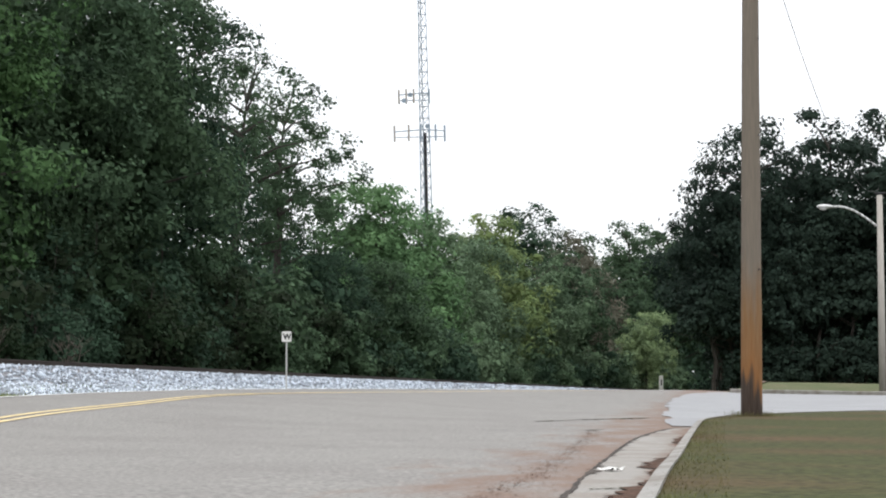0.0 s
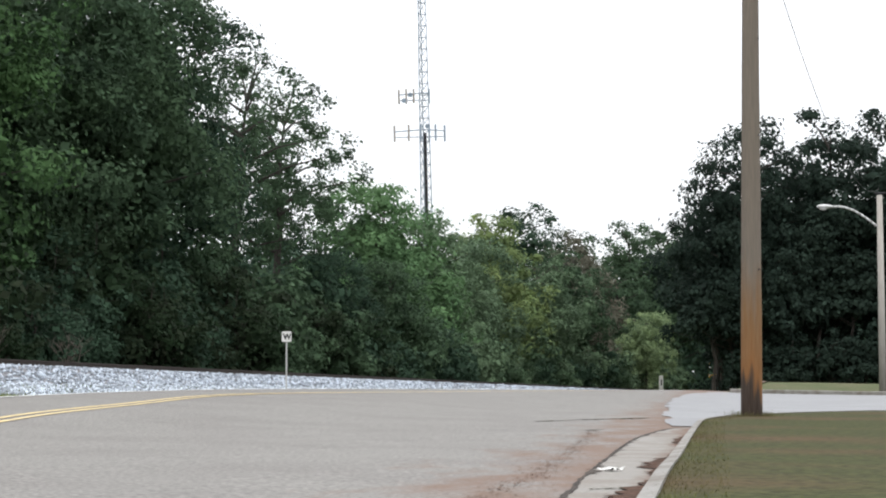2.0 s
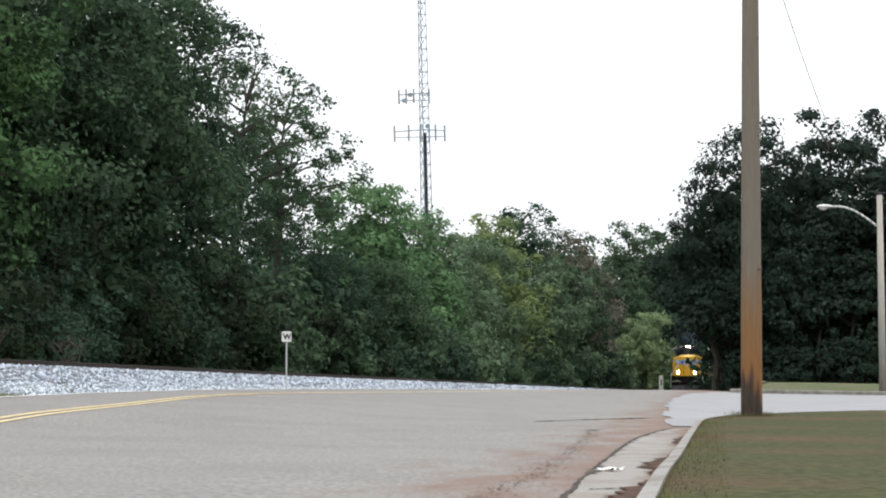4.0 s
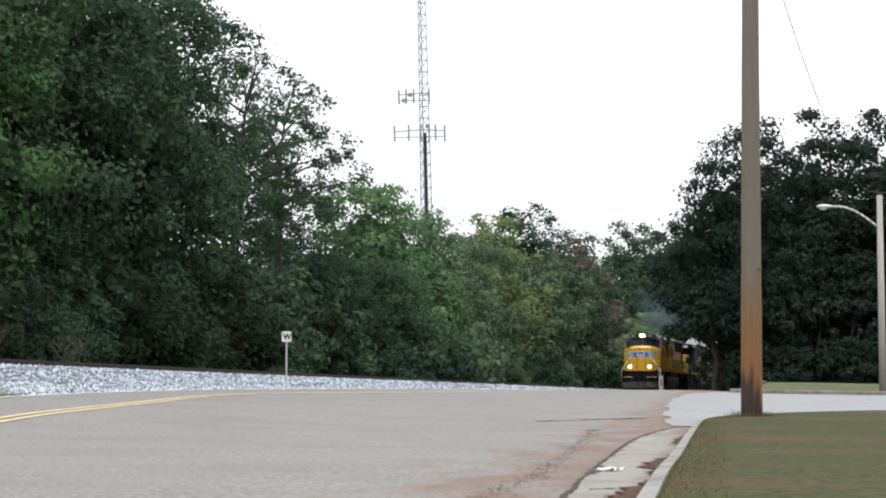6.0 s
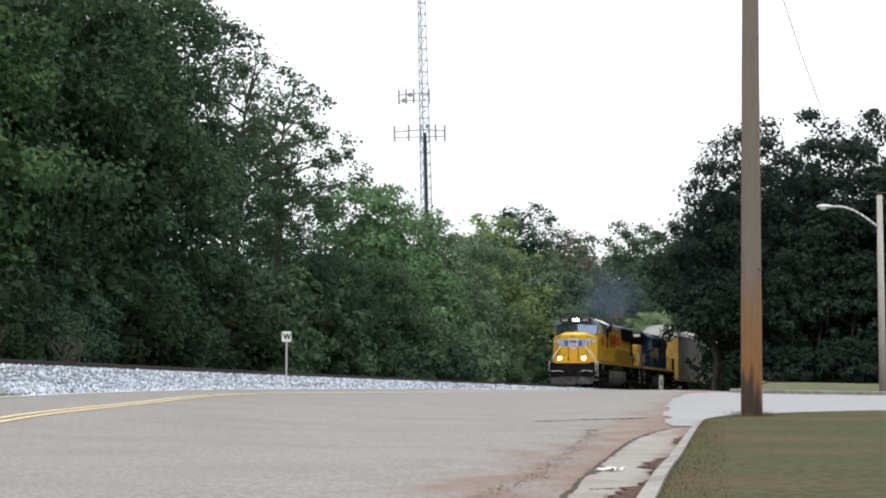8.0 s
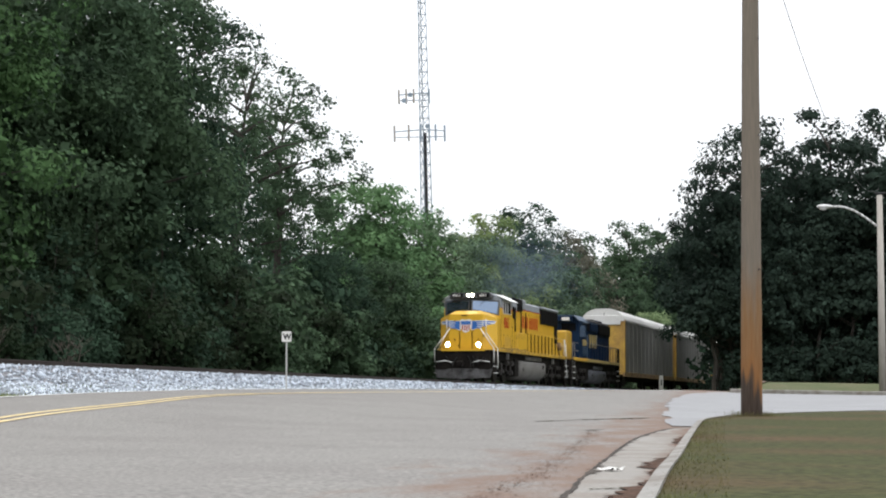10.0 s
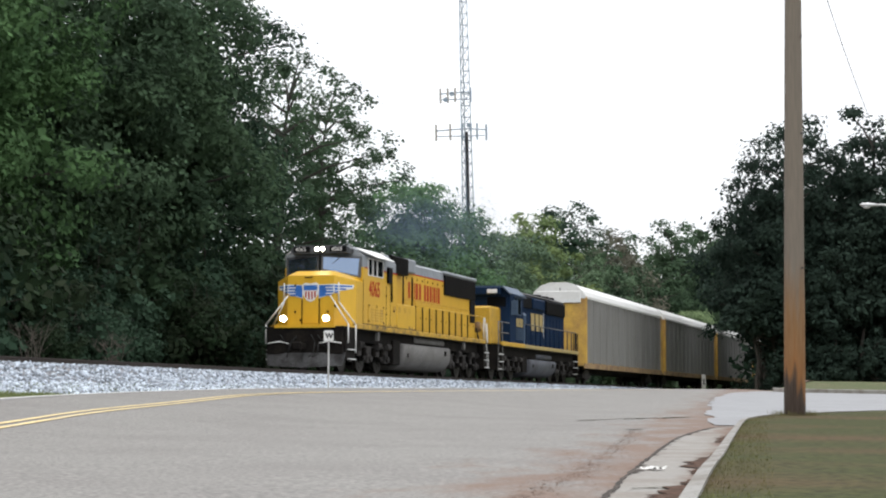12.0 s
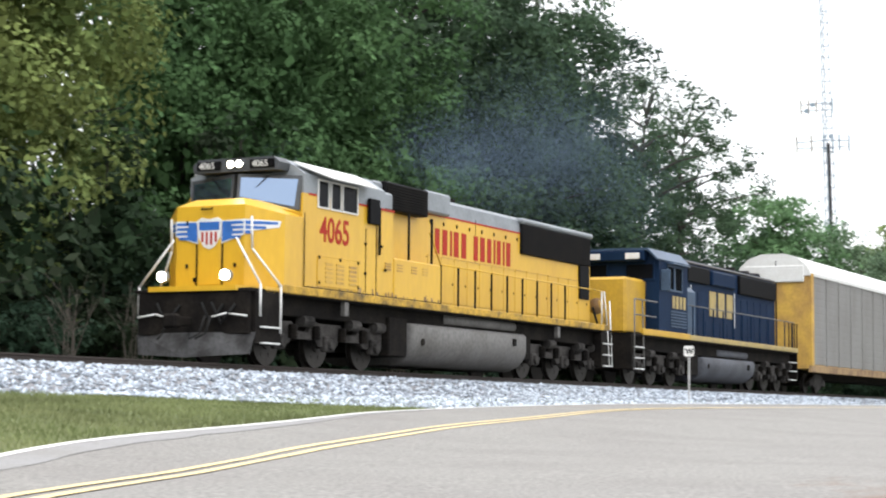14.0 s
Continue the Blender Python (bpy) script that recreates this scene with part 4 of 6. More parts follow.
def loco_truck(parent, axles):
    mid = axles[1]
    t = one("truck", TRUCK, parent, (mid - 0.5, mid + 0.5, -0.9, 0.9, 0.62, 0.95), label="dusty cast steel three-axle truck")
    for y in (-1.02, 1.02):
        bm = bmesh.new()
        out = [(-2.75, 0.62), (-2.62, 0.98), (-1.6, 1.0), (-1.35, 0.8), (-0.85, 0.78), (-0.6, 1.0), (0.6, 1.0), (0.85, 0.78), (1.35, 0.8), (1.6, 1.0), (2.62, 0.98), (2.75, 0.62), (2.5, 0.5), (1.75, 0.5), (1.55, 0.62), (0.55, 0.62), (0.42, 0.48), (-0.42, 0.48), (-0.55, 0.62), (-1.55, 0.62), (-1.75, 0.5), (-2.5, 0.5)]
        prism(bm, [(-mid - a, z) for a, z in out], 1, y - 0.07, y + 0.07)
        part("sideframe", bm, TRUCK, t)
        for s in axles:
            bm = bmesh.new()
            k = 1 if y > 0 else -1
            sbox(bm, s - 0.2, s + 0.2, y, y + k * 0.16, 0.36, 0.72, 0.03)
            tube(bm, along(s, y + k * 0.1, 0.53), along(s, y + k * 0.24, 0.53), 0.15, 0.12, 12)
            part("axle_box", bm, TRUCK, t)
        for ds in (-1.62, -0.6, 0.6, 1.62):
            bm = bmesh.new()
            k = 1 if y > 0 else -1
            tube(bm, along(mid + ds, y + k * 0.12, 0.62), along(mid + ds, y + k * 0.12, 0.93), 0.1, seg=10)
            for i in range(4):
                tube(bm, along(mid + ds, y + k * 0.12, 0.64 + i * 0.07), along(mid + ds, y + k * 0.12, 0.67 + i * 0.07), 0.125, seg=10)
            part("spring", bm, DARK, t)
        for ds in (-1.1, 1.1, 2.3):
            bm = bmesh.new()
            k = 1 if y > 0 else -1
            tube(bm, along(mid + ds - 0.22, y + k * 0.14, 1.02), along(mid + ds + 0.22, y + k * 0.14, 1.02), 0.13, seg=12)
            part("brake_cylinder", bm, TRUCK, t)
    for s in axles:
        wheelset(parent, s, 0.53, LOCO_WHEEL)


def fuel_tank(parent, s0, s1, z0=0.16, z1=1.2, material=TANK):
    bm = bmesh.new()
    half = [(0.0, z0), (0.7, z0)] + [(0.7 + 0.72 * math.sin(a), z0 + 0.62 * (1 - math.cos(a))) for a in (0.25, 0.5, 0.75, 1.0, 1.25, 1.5)] + [(1.42, z1 - 0.08), (1.34, z1), (0, z1)]
    out = half + [(-y, z) for y, z in half[-2:0:-1]]
    loft(bm, [[(-s, y * k, z) for y, z in out] for s, k in ((s0, 0.94), (s0 + 0.08, 1), (s1 - 0.08, 1), (s1, 0.94))])
    tank = part("fuel_tank", bm, material, parent, "smooth grey fuel tank", True)
    bm = bmesh.new()
    for y in (-1.1, 1.1):
        tube(bm, along(s0 + 2.1, y, z1 + 0.2), along(s1 - 0.4, y, z1 + 0.2), 0.16, seg=14)
    part("air_reservoir", bm, material, parent, "long grey air reservoir", True)
    one("filler", DARK, tank, (s1 - 1.0, s1 - 0.8, 1.36, 1.46, z1 - 0.35, z1 - 0.15))
    bm = bmesh.new()
    tube(bm, along(s0 + 0.5, 1.43, 0.75), along(s0 + 0.5, 1.45, 0.75), 0.09, seg=14)
    part("gauge", bm, DARK, tank)


def coupler(parent, s, forward):
    k = -1 if forward else 1
    bm = bmesh.new()
    sbox(bm, *sorted((s - k * 0.75, s - k * 0.15)), -0.1, 0.1, 0.78, 0.98, 0.02)
    sbox(bm, *sorted((s - k * 0.25, s)), -0.17, 0.17, 0.72, 1.03, 0.05)
    part("coupler", bm, DARK, parent, "grimy steel knuckle coupler")
    for y in (-0.45, 0.45, 0.6):
        tubes("air_hose", RUBBER, parent, [[(s - k * 0.7, y, 1.0), (s - k * 0.45, y * 1.05, 0.62), (s - k * 0.2, y * 0.9, 0.5)]], 0.025)


def lamp_pair(parent, name, s, places, r, label):
    for y, z in places:
        bm = bmesh.new()
        tube(bm, along(s, y, z), along(s + 0.12, y, z), r * 1.25, seg=16)
        h = part(name, bm, ROOF_GREY, parent, label, True)
        bm = bmesh.new()
        tube(bm, along(s - 0.012, y, z), along(s + 0.01, y, z), r, seg=16)
        part("lens", bm, LAMP, h, "lit warm white lamp lens")


def stanchions(parent, name, ss, y, z0, z1, material, r=0.022):
    for s in ss:
        bm = bmesh.new()
        tube(bm, along(s, y, z0), along(s, y, z1), r, seg=6)
        part(name, bm, material, parent)


def window(parent, name, outline, axis, lo, hi, frame_mat, grow=0.05):
    """A glazed opening: a frame, and a pane that stands a little back in it. outline on the frame's face."""
    c = (sum(p[0] for p in outline) / len(outline), sum(p[1] for p in outline) / len(outline))
    big = [(p[0] + math.copysign(grow, p[0] - c[0]), p[1] + math.copysign(grow, p[1] - c[1])) for p in outline]
    bm = bmesh.new()
    k = len(outline)
    at = (lambda p, h: (h, p[0], p[1])) if axis == 0 else (lambda p, h: (p[0], h, p[1]))
    rings = [[bm.verts.new(at(p, h)) for p in q] for q, h in ((big, lo), (big, hi), (outline, hi), (outline, lo))]
    for a, b in zip(rings, rings[1:] + rings[:1]):
        for i in range(k):
            bm.faces.new((a[i], a[(i + 1) % k], b[(i + 1) % k], b[i]))
    f = part(name, bm, frame_mat, parent)
    bm = bmesh.new()
    prism(bm, outline, axis, *sorted((lo, lo + (hi - lo) * 0.35)))
    part("pane", bm, CAB_GLASS, f, "dark glass")
    return f


def yellow_locomotive():
    e = thing("locomotive", Matrix(), "yellow and grey six-axle diesel locomotive with lit headlamps leading the train", "locomotive", "locomotives of the train")
    # frame and side sill
    one("frame", DARK, e, (1.2, 21.7, -1.2, 1.2, 1.1, 1.52), (7.6, 16.6, -0.75, 0.75, 0.5, 1.1))
    for y in (-1, 1):
        one("side_sill", SILL_YELLOW, e, (2.2, 21.5, *sorted((y * 1.38, y * 1.53)), 1.56, 1.74), label="yellow side sill with dirt along its edge")
    one("walkway", DARK, e, (1.0, 21.7, -1.5, 1.5, 1.52, 1.6))
    # nose: chamfered in plan, with a sloping top
    bm = bmesh.new()
    plan = [(3.2, 1.5), (2.3, 1.5), (1.65, 0.88), (1.65, -0.88), (2.3, -1.5), (3.2, -1.5)]
    low = [bm.verts.new(along(s, y, 1.66)) for s, y in plan]
    sh = [bm.verts.new(along(s + 0.0, y, 3.28 if abs(y) > 1 else 3.46)) for s, y in plan]
    top = [bm.verts.new(along(s, y, z)) for s, y, z in [(3.1, 1.5, 3.4), (2.55, 1.22, 3.44), (2.0, 0.62, 3.64), (2.0, -0.62, 3.64), (2.55, -1.22, 3.44), (3.1, -1.5, 3.4)]]
    crown = [bm.verts.new(along(s, y, 3.67)) for s, y in [(2.95, 0.6), (2.95, -0.6)]]
    for a, b in ((low, sh), (sh, top)):
        for i in range(5):
            bm.faces.new((a[i], a[i + 1], b[i + 1], b[i]))
    bm.faces.new((top[0], top[1], top[2], crown[0]))
    bm.faces.new((crown[0], top[2], top[3], crown[1]))
    bm.faces.new((crown[1], top[3], top[4], top[5]))
    nose = part("nose", bm, YELLOW, e, "yellow wide nose with chamfered corners")
    one("nose_door", YELLOW, nose, (1.625, 1.66, -0.28, 0.28, 1.72, 2.75))
    for y in (-0.33, 0.33):
        tubes("door_seam", BLACK, nose, [[(1.63, y, 1.7), (1.63, y, 2.62)]], 0.02)
    # anticlimber, pilot plate and plow
    bm = bmesh.new()
    prism(bm, [(-0.95, -1.12), (-1.55, -1.5), (-2.3, -1.5), (-2.3, 1.5), (-1.55, 1.5), (-0.95, 1.12)], 2, 1.55, 1.66)
    part("anticlimber", bm, YELLOW, e, "yellow front platform edge")
    one("pilot_plate", DARK, e, (1.02, 1.14, -1.42, 1.42, 0.62, 1.55))
    bm = bmesh.new()
    for k in (-1, 1):
        a = [along(0.72, 0, 0.12), along(1.05, k * 1.42, 0.2), along(1.12, k * 1.5, 0.66), along(0.92, 0, 0.66)]
        b = [(x - 0.05, y, z) for x, y, z in a]
        loft(bm, [a, b])
    part("snow_plow", bm, PILOT, e, "scuffed grey snow plow")
    coupler(e, 0.12, True)
    for k in (-1, 1):
        tubes("uncoupling_lever", WHITE, e, [[(0.98, k * 1.4, 1.0), (0.94, k * 0.9, 1.06), (0.9, k * 0.55, 0.98)]], 0.022, label="white uncoupling lever")
    # drooping hoses and cables on the pilot
    for y0, y1 in ((-0.9, -0.3), (0.25, 0.8), (0.5, 1.1)):
        tubes("cable_loop", RUBBER, e, [[(0.98, y0, 1.3), (0.9, (y0 + y1) / 2, 0.85), (0.98, y1, 1.25)]], 0.03)
    for y0 in (-1.5, 1.12):
        one("step_well", DARK, e, (1.16, 2.2, y0, y0 + 0.38, 0.42, 1.54))
    for y in (-1.53, 1.53):
        for z in (0.42, 0.76):
            one("step", WHITE, e, (1.35, 2.05, *sorted((y - 0.06, y + 0.06)), z, z + 0.035), bevel=0.005)
    for y in (-1, 1):
        tubes("handrail", WHITE, e, [[(1.25, y * 1.56, 1.0), (1.25, y * 1.56, 1.68), (1.45, y * 0.8, 2.72)], [(2.05, y * 1.58, 0.66), (2.05, y * 1.58, 1.68), (1.72, y * 1.04, 2.5), (1.68, y * 1.04, 3.2)]], 0.026, label="white painted bent handrail")
    # lamps
    lamp_pair(e, "ditch_light", 1.0, [(-0.81, 1.88), (0.81, 1.88)], 0.108, "lit ditch light on the front platform")
    # cab
    bm = bmesh.new()
    sec = [(-1.5, 1.7), (1.5, 1.7), (1.5, 3.84), (-1.5, 3.84)]
    loft(bm, [[along(s, y, z) for y, z in sec] for s in (3.05, 6.5)])
    cab = part("cab", bm, YELLOW, e, "yellow locomotive cab")
    bm = bmesh.new()
    sec = [(-1.5, 3.84), (1.5, 3.84), (1.5, 4.28), (1.02, 4.6), (-1.02, 4.6), (-1.5, 4.28)]
    loft(bm, [[along(s, y, z) for y, z in sec] for s in (3.08, 6.9)])
    roof = part("cab_roof", bm, ROOF_GREY, cab, "grey cab roof and windscreen surround")
    bm = bmesh.new()
    sec = [(-1.1, 4.33), (1.1, 4.33), (1.14, 4.5), (0.98, 4.63), (-0.98, 4.63), (-1.14, 4.5)]
    loft(bm, [[along(s, y, z) for y, z in sec] for s in (2.62, 3.2)])
    brow = part("headlamp_housing", bm, COWL_GREY, cab, "dark grey housing above the windscreen")
    lamp_pair(e, "headlight", 2.58, [(-0.11, 4.49), (0.11, 4.49)], 0.072, "lit round headlight above the windscreen")
    for y in (0.38, -1.02):
        one("number_board", BLACK, brow, (2.585, 2.63, y, y + 0.64, 4.38, 4.58), bevel=0.01, label="black number board")
        writing("board_number", "4065", 0.21, on_front(2.575, y + 0.07, 4.41), WHITE, brow)
    for k in (-1, 1):
        def pane(y, z, lift):
            return along(2.62 + 0.3 * (abs(y) - 0.1) + 0.12 * (z - 3.6) - lift, k * y, z)
        inner, outer = [(0.12, 3.76), (1.34, 3.52), (1.38, 4.14), (0.12, 4.2)], [(0.05, 3.68), (1.44, 3.44), (1.47, 4.22), (0.05, 4.28)]
        bm = bmesh.new()
        loft(bm, [[pane(y, z, -0.25) for y, z in outer], [pane(y, z, 0.03) for y, z in outer]])
        fr = part("windscreen", bm, COWL_GREY, cab, "dark windscreen surround")
        bm = bmesh.new()
        loft(bm, [[pane(y, z, 0.0) for y, z in inner], [pane(y, z, 0.036) for y, z in inner]])
        part("pane", bm, GLASS, fr, "sky-reflecting windscreen glass")
    for y in (0.75, -0.75):
        tubes("wiper", BLACK, cab, [[(2.72 + 0.1, y, 4.24), (2.74, y * 0.6, 3.95)]], 0.012)
    # side windows, under a pale sun visor
    for k in (-1, 1):
        for s0, s1 in ((3.72, 4.16), (4.3, 4.72), (4.84, 5.5)):
            window(cab, "side_window", [(-s1, 3.6), (-s0, 3.6), (-s0, 4.18), (-s1, 4.18)], 1, k * 1.49, k * 1.53, WHITE, 0.035)
        bm = bmesh.new()
        def lip(s, y, z):
            return along(s, k * y, z)
        loft(bm, [[lip(3.15, 1.2, 4.54), lip(3.25, 1.5, 4.38), lip(3.25, 1.5, 4.41), lip(3.15, 1.2, 4.57)],
                  [lip(3.9, 1.2, 4.54), lip(3.8, 1.84, 4.2), lip(3.8, 1.85, 4.23), lip(3.9, 1.2, 4.57)],
                  [lip(6.0, 1.2, 4.54), lip(5.9, 1.84, 4.2), lip(5.9, 1.85, 4.23), lip(6.0, 1.2, 4.57)]])
        part("sun_visor", bm, WHITE, cab, "pale metal sun visor over the side windows")
        one("mirror", BLACK, cab, (6.0, 6.5, *sorted((k * 1.52, k * 1.6)), 3.42, 4.02), label="dark wind deflector panel")
        # louvred door below the cab window
        one("equipment_door", YELLOW, cab, (3.7, 5.6, *sorted((k * 1.5, k * 1.515)), 1.8, 2.48))
        for s0 in (4.05, 4.55, 5.15):
            for i in range(5):
                one("louvre", RACK_YELLOW, cab, (s0, s0 + 0.34, *sorted((k * 1.51, k * 1.53)), 1.9 + i * 0.1, 1.95 + i * 0.1), bevel=0)
    for s0, z0, z1 in ((6.47, 1.72, 3.95), (3.12, 1.72, 3.4), (5.95, 1.8, 3.3)):
        one("panel_seam", BLACK, cab, (s0, s0 + 0.025, 1.49, 1.508, z0, z1), bevel=0)
    for s0, s1 in ((3.2, 6.4), (6.6, 9.9)):
        one("drip_edge", DARK, cab, (s0, s1, 1.49, 1.512, 1.745, 1.765), bevel=0)
    rng = random.Random(15)
    # latches and hinges of the cab and casing doors
    for s0, z0 in ((3.75, 2.42), (4.7, 2.42), (5.55, 2.42), (5.55, 1.85), (3.75, 1.85), (5.9, 2.9), (5.9, 2.2), (6.7, 2.9), (6.9, 2.35)):
        one("latch", DARK, cab, (s0, s0 + 0.07, 1.5, 1.53, z0, z0 + 0.07), bevel=0.005)
    for y, z0 in ((-0.62, 3.05), (-0.62, 2.1), (0.62, 2.1), (-0.42, 1.8), (0.9, 2.3)):
        one("latch", DARK, nose, (1.62, 1.66, y, y + 0.06, z0, z0 + 0.09), bevel=0.005)
    tubes("grab_iron", DARK, nose, [[(1.64, -0.2, 3.42), (1.58, -0.2, 3.38), (1.58, 0.05, 3.38), (1.64, 0.05, 3.42)]], 0.018)
    # rust bleeding from the lower edge of the cab and casing
    for i in range(34):
        s0 = 3.2 + rng.random() * 6.6
        h0 = rng.uniform(0.03, 0.16)
        one("rust_streak", RUST_SILL, cab, (s0, s0 + rng.uniform(0.02, 0.09), 1.498, 1.5045, 1.75, 1.75 + h0), bevel=0)
    w = writing("road_number", "4065", 0.8, on_side(3.8, 1.505, 2.83, 0.86), RED, cab, 0.012)
    # equipment behind the cab
    for s0, s1 in ((3.3, 3.66), (5.6, 7.4)):
        one("cab_stripe", RED, cab, (s0, s1, 1.49, 1.506, 3.81, 3.86), bevel=0, label="thin red stripe below the grey")
    one("cab_rear_casing", YELLOW, e, (6.52, 7.4, -1.48, 1.48, 1.7, 3.84), (7.4, 9.95, 0.95, 1.5, 1.7, 2.72), (7.4, 9.95, -1.5, -0.95, 1.7, 2.72), bevel=0.03, label="yellow casing behind the cab")
    for s0 in (6.95, 7.55, 8.3, 8.9):
        for i in range(3):
            one("vent_slot", RACK_YELLOW, e, (s0, s0 + 0.28, 1.49, 1.512, 2.4 + i * 0.07, 2.43 + i * 0.07), bevel=0)
    one("roof_casing", ROOF_GREY, e, (6.9, 7.4, -1.46, 1.46, 3.845, 4.28), (6.9, 7.5, -1.2, 1.2, 4.2, 4.58), bevel=0.05, label="grey roof casing")
    one("roof_casing", ROOF_GREY, e, (9.75, 11.2, -1.15, 1.15, 4.1, 4.66), bevel=0.05, label="grey roof casing")
    ai = one("air_intake", BLACK, e, (7.3, 9.6, -1.3, 1.3, 3.92, 4.6), bevel=0.03, label="black air intake box with grilles")
    for i in range(9):
        one("slat", DARK, ai, (7.36, 9.54, 1.29, 1.325, 3.97 + i * 0.068, 3.995 + i * 0.068), bevel=0)
    for s in (6.6, 8.1, 9.35):
        tubes("grab_iron", BLACK, e, [[(s, 1.53, 2.72), (s, 1.53, 3.85)]], 0.035)
    # long hood
    bm = bmesh.new()
    sec = [(-0.98, 1.6), (0.98, 1.6), (0.98, 4.08), (-0.98, 4.08)]
    loft(bm, [[along(s, y, z) for y, z in sec] for s in (7.3, 21.3)])
    hood = part("hood", bm, YELLOW, e, "yellow long engine hood")
    bm = bmesh.new()
    sec = [(-0.98, 4.12), (0.98, 4.12), (0.96, 4.46), (0.7, 4.6), (-0.7, 4.6), (-0.96, 4.46)]
    loft(bm, [[along(s, y, z) for y, z in sec] for s in (10.6, 21.35)])
    part("hood_roof", bm, ROOF_GREY, hood, "grey hood roof")
    one("stripe", RED, hood, (7.3, 21.3, -0.985, 0.985, 4.075, 4.125), bevel=0, label="thin red stripe below the roof")
    for i in range(14):
        s = 10.2 + i * 0.78
        if s < 20.8:
            one("hood_door", YELLOW, hood, (s, s + 0.74, 0.975, 0.992, 1.85, 3.05), bevel=0.006)
        one("hinge", DARK, hood, (s + 0.1, s + 0.16, 0.97, 1.0, 3.86, 3.95), bevel=0)
    for i in range(14):
        s = 10.2 + i * 0.78
        if s < 20.6:
            one("door_latch", DARK, hood, (s + 0.64, s + 0.67, 0.985, 1.01, 2.33, 2.39), bevel=0.004)
            one("rain_lip", RACK_YELLOW, hood, (s + 0.02, s + 0.72, 0.985, 1.005, 3.02, 3.045), bevel=0)
    one("panel_seam", DARK, hood, (10.1, 15.9, 0.975, 0.984, 2.98, 3.0), (13.05, 13.07, 0.975, 0.984, 3.05, 4.2), bevel=0)
    # letter-sized red shapes in place of the company's name
    for i, (s, wd) in enumerate(((10.75, 0.33), (11.16, 0.36), (11.6, 0.13), (11.8, 0.36), (12.24, 0.36), (12.95, 0.33), (13.34, 0.36), (13.76, 0.33), (14.16, 0.13), (14.36, 0.3), (14.74, 0.13), (14.95, 0.34))):
        one("letter_shape", RED, hood, (s * 1.06 - 0.78, s * 1.06 - 0.78 + wd * 0.78, 0.975, 0.99, 3.1, 3.76), bevel=0, label="plain red letter-sized block")
    rad = one("radiator", BLACK, hood, (16.0, 21.15, -1.06, 1.06, 3.52, 4.38), bevel=0.02, label="flared black radiator grilles")
    for i in range(13):
        one("slat", DARK, rad, (16.05, 21.1, 1.05, 1.075, 3.56 + i * 0.062, 3.585 + i * 0.062), bevel=0)
    one("radiator_cap", ROOF_GREY, hood, (15.9, 21.3, -1.1, 1.1, 4.385, 4.54), bevel=0.05)
    one("rear_panel", BLACK, hood, (20.35, 21.1, 0.97, 1.05, 2.5, 3.51), bevel=0.01)
    for s in (16.4, 18.0, 19.6):
        bm = bmesh.new()
        tube(bm, along(s, 0, 4.48), along(s, 0, 4.64), 0.62, 0.58, 20)
        part("roof_fan", bm, DARK, hood, "round radiator fan")
    one("exhaust_stack", DARK, hood, (12.6, 13.3, -0.25, 0.25, 4.58, 4.82))
    tubes("horn", WHITE, hood, [[(9.9, 0.2, 4.64), (9.9, 0.2, 4.8), (9.5, 0.2, 4.84)], [(9.9, -0.1, 4.64), (9.9, -0.1, 4.78), (10.3, -0.1, 4.8)]], 0.05)
    # railings
    ss = [9.95 + i * 1.02 for i in range(9)]
    stanchions(e, "stanchion", ss, 1.49, 1.74, 2.74, BLACK, 0.03)
    stanchions(e, "stanchion", ss, -1.49, 1.74, 2.74, BLACK, 0.03)
    for y in (-1.49, 1.49):
        tubes("hand_rail", YELLOW, e, [[(9.3, y, 3.5), (9.95, y, 2.74), (21.2, y, 2.76)]], 0.02)
        tubes("rear_rail", WHITE, e, [[(21.2, y, 2.76), (21.45, y, 1.75), (21.6, y, 0.5)], [(21.0, y * 1.0, 2.76), (21.0, y, 1.7)], [(21.85, y * 0.95, 2.5), (21.85, y, 0.5)]], 0.026, label="white rear handrail")
    one("rear_step_well", DARK, e, (20.95, 21.8, 1.1, 1.5, 0.45, 1.55))
    one("rear_step_well", DARK, e, (20.95, 21.8, -1.5, -1.1, 0.45, 1.55))
    one("rear_step_well", DARK, e, (21.7, 21.8, -1.5, 1.5, 0.7, 1.6))
    for y in (-1.53, 1.53):
        for z in (0.46, 0.8, 1.14):
            one("step", WHITE, e, (21.05, 21.7, *sorted((y - 0.05, y + 0.05)), z, z + 0.035), bevel=0.005)
    coupler(e, 22.55, False)
    for y0, z0, z1 in ((1.2, 2.5, 1.5), (1.0, 2.3, 1.1), (0.75, 2.1, 1.2)):
        tubes("jumper_cable", RACK_YELLOW if y0 > 1.1 else RUBBER, e, [[(21.5, y0, z0), (21.9, y0 + 0.1, (z0 + z1) / 2 - 0.3), (22.3, y0, z1)]], 0.035)
    bm = bmesh.new()
    tube(bm, along(21.75, 1.0, 2.35), along(21.8, 1.0, 2.35), 0.26, seg=16)
    part("brake_wheel", bm, RUST_SILL, e, "rusty hand brake wheel", True)
    fuel_tank(e, 8.6, 15.55)
    one("equipment_box", DARK, e, (7.55, 8.5, -1.3, 1.3, 0.35, 1.3), bevel=0.03)
    one("equipment_box", DARK, e, (15.7, 16.3, -1.2, 1.2, 0.5, 1.3), bevel=0.03)
    for s in (5.05, 17.6):
        one("jack_pad", TANK, e, (s, s + 0.18, 1.36, 1.48, 1.2, 1.55), bevel=0.01)
    loco_truck(e, (2.73, 4.91, 7.09))
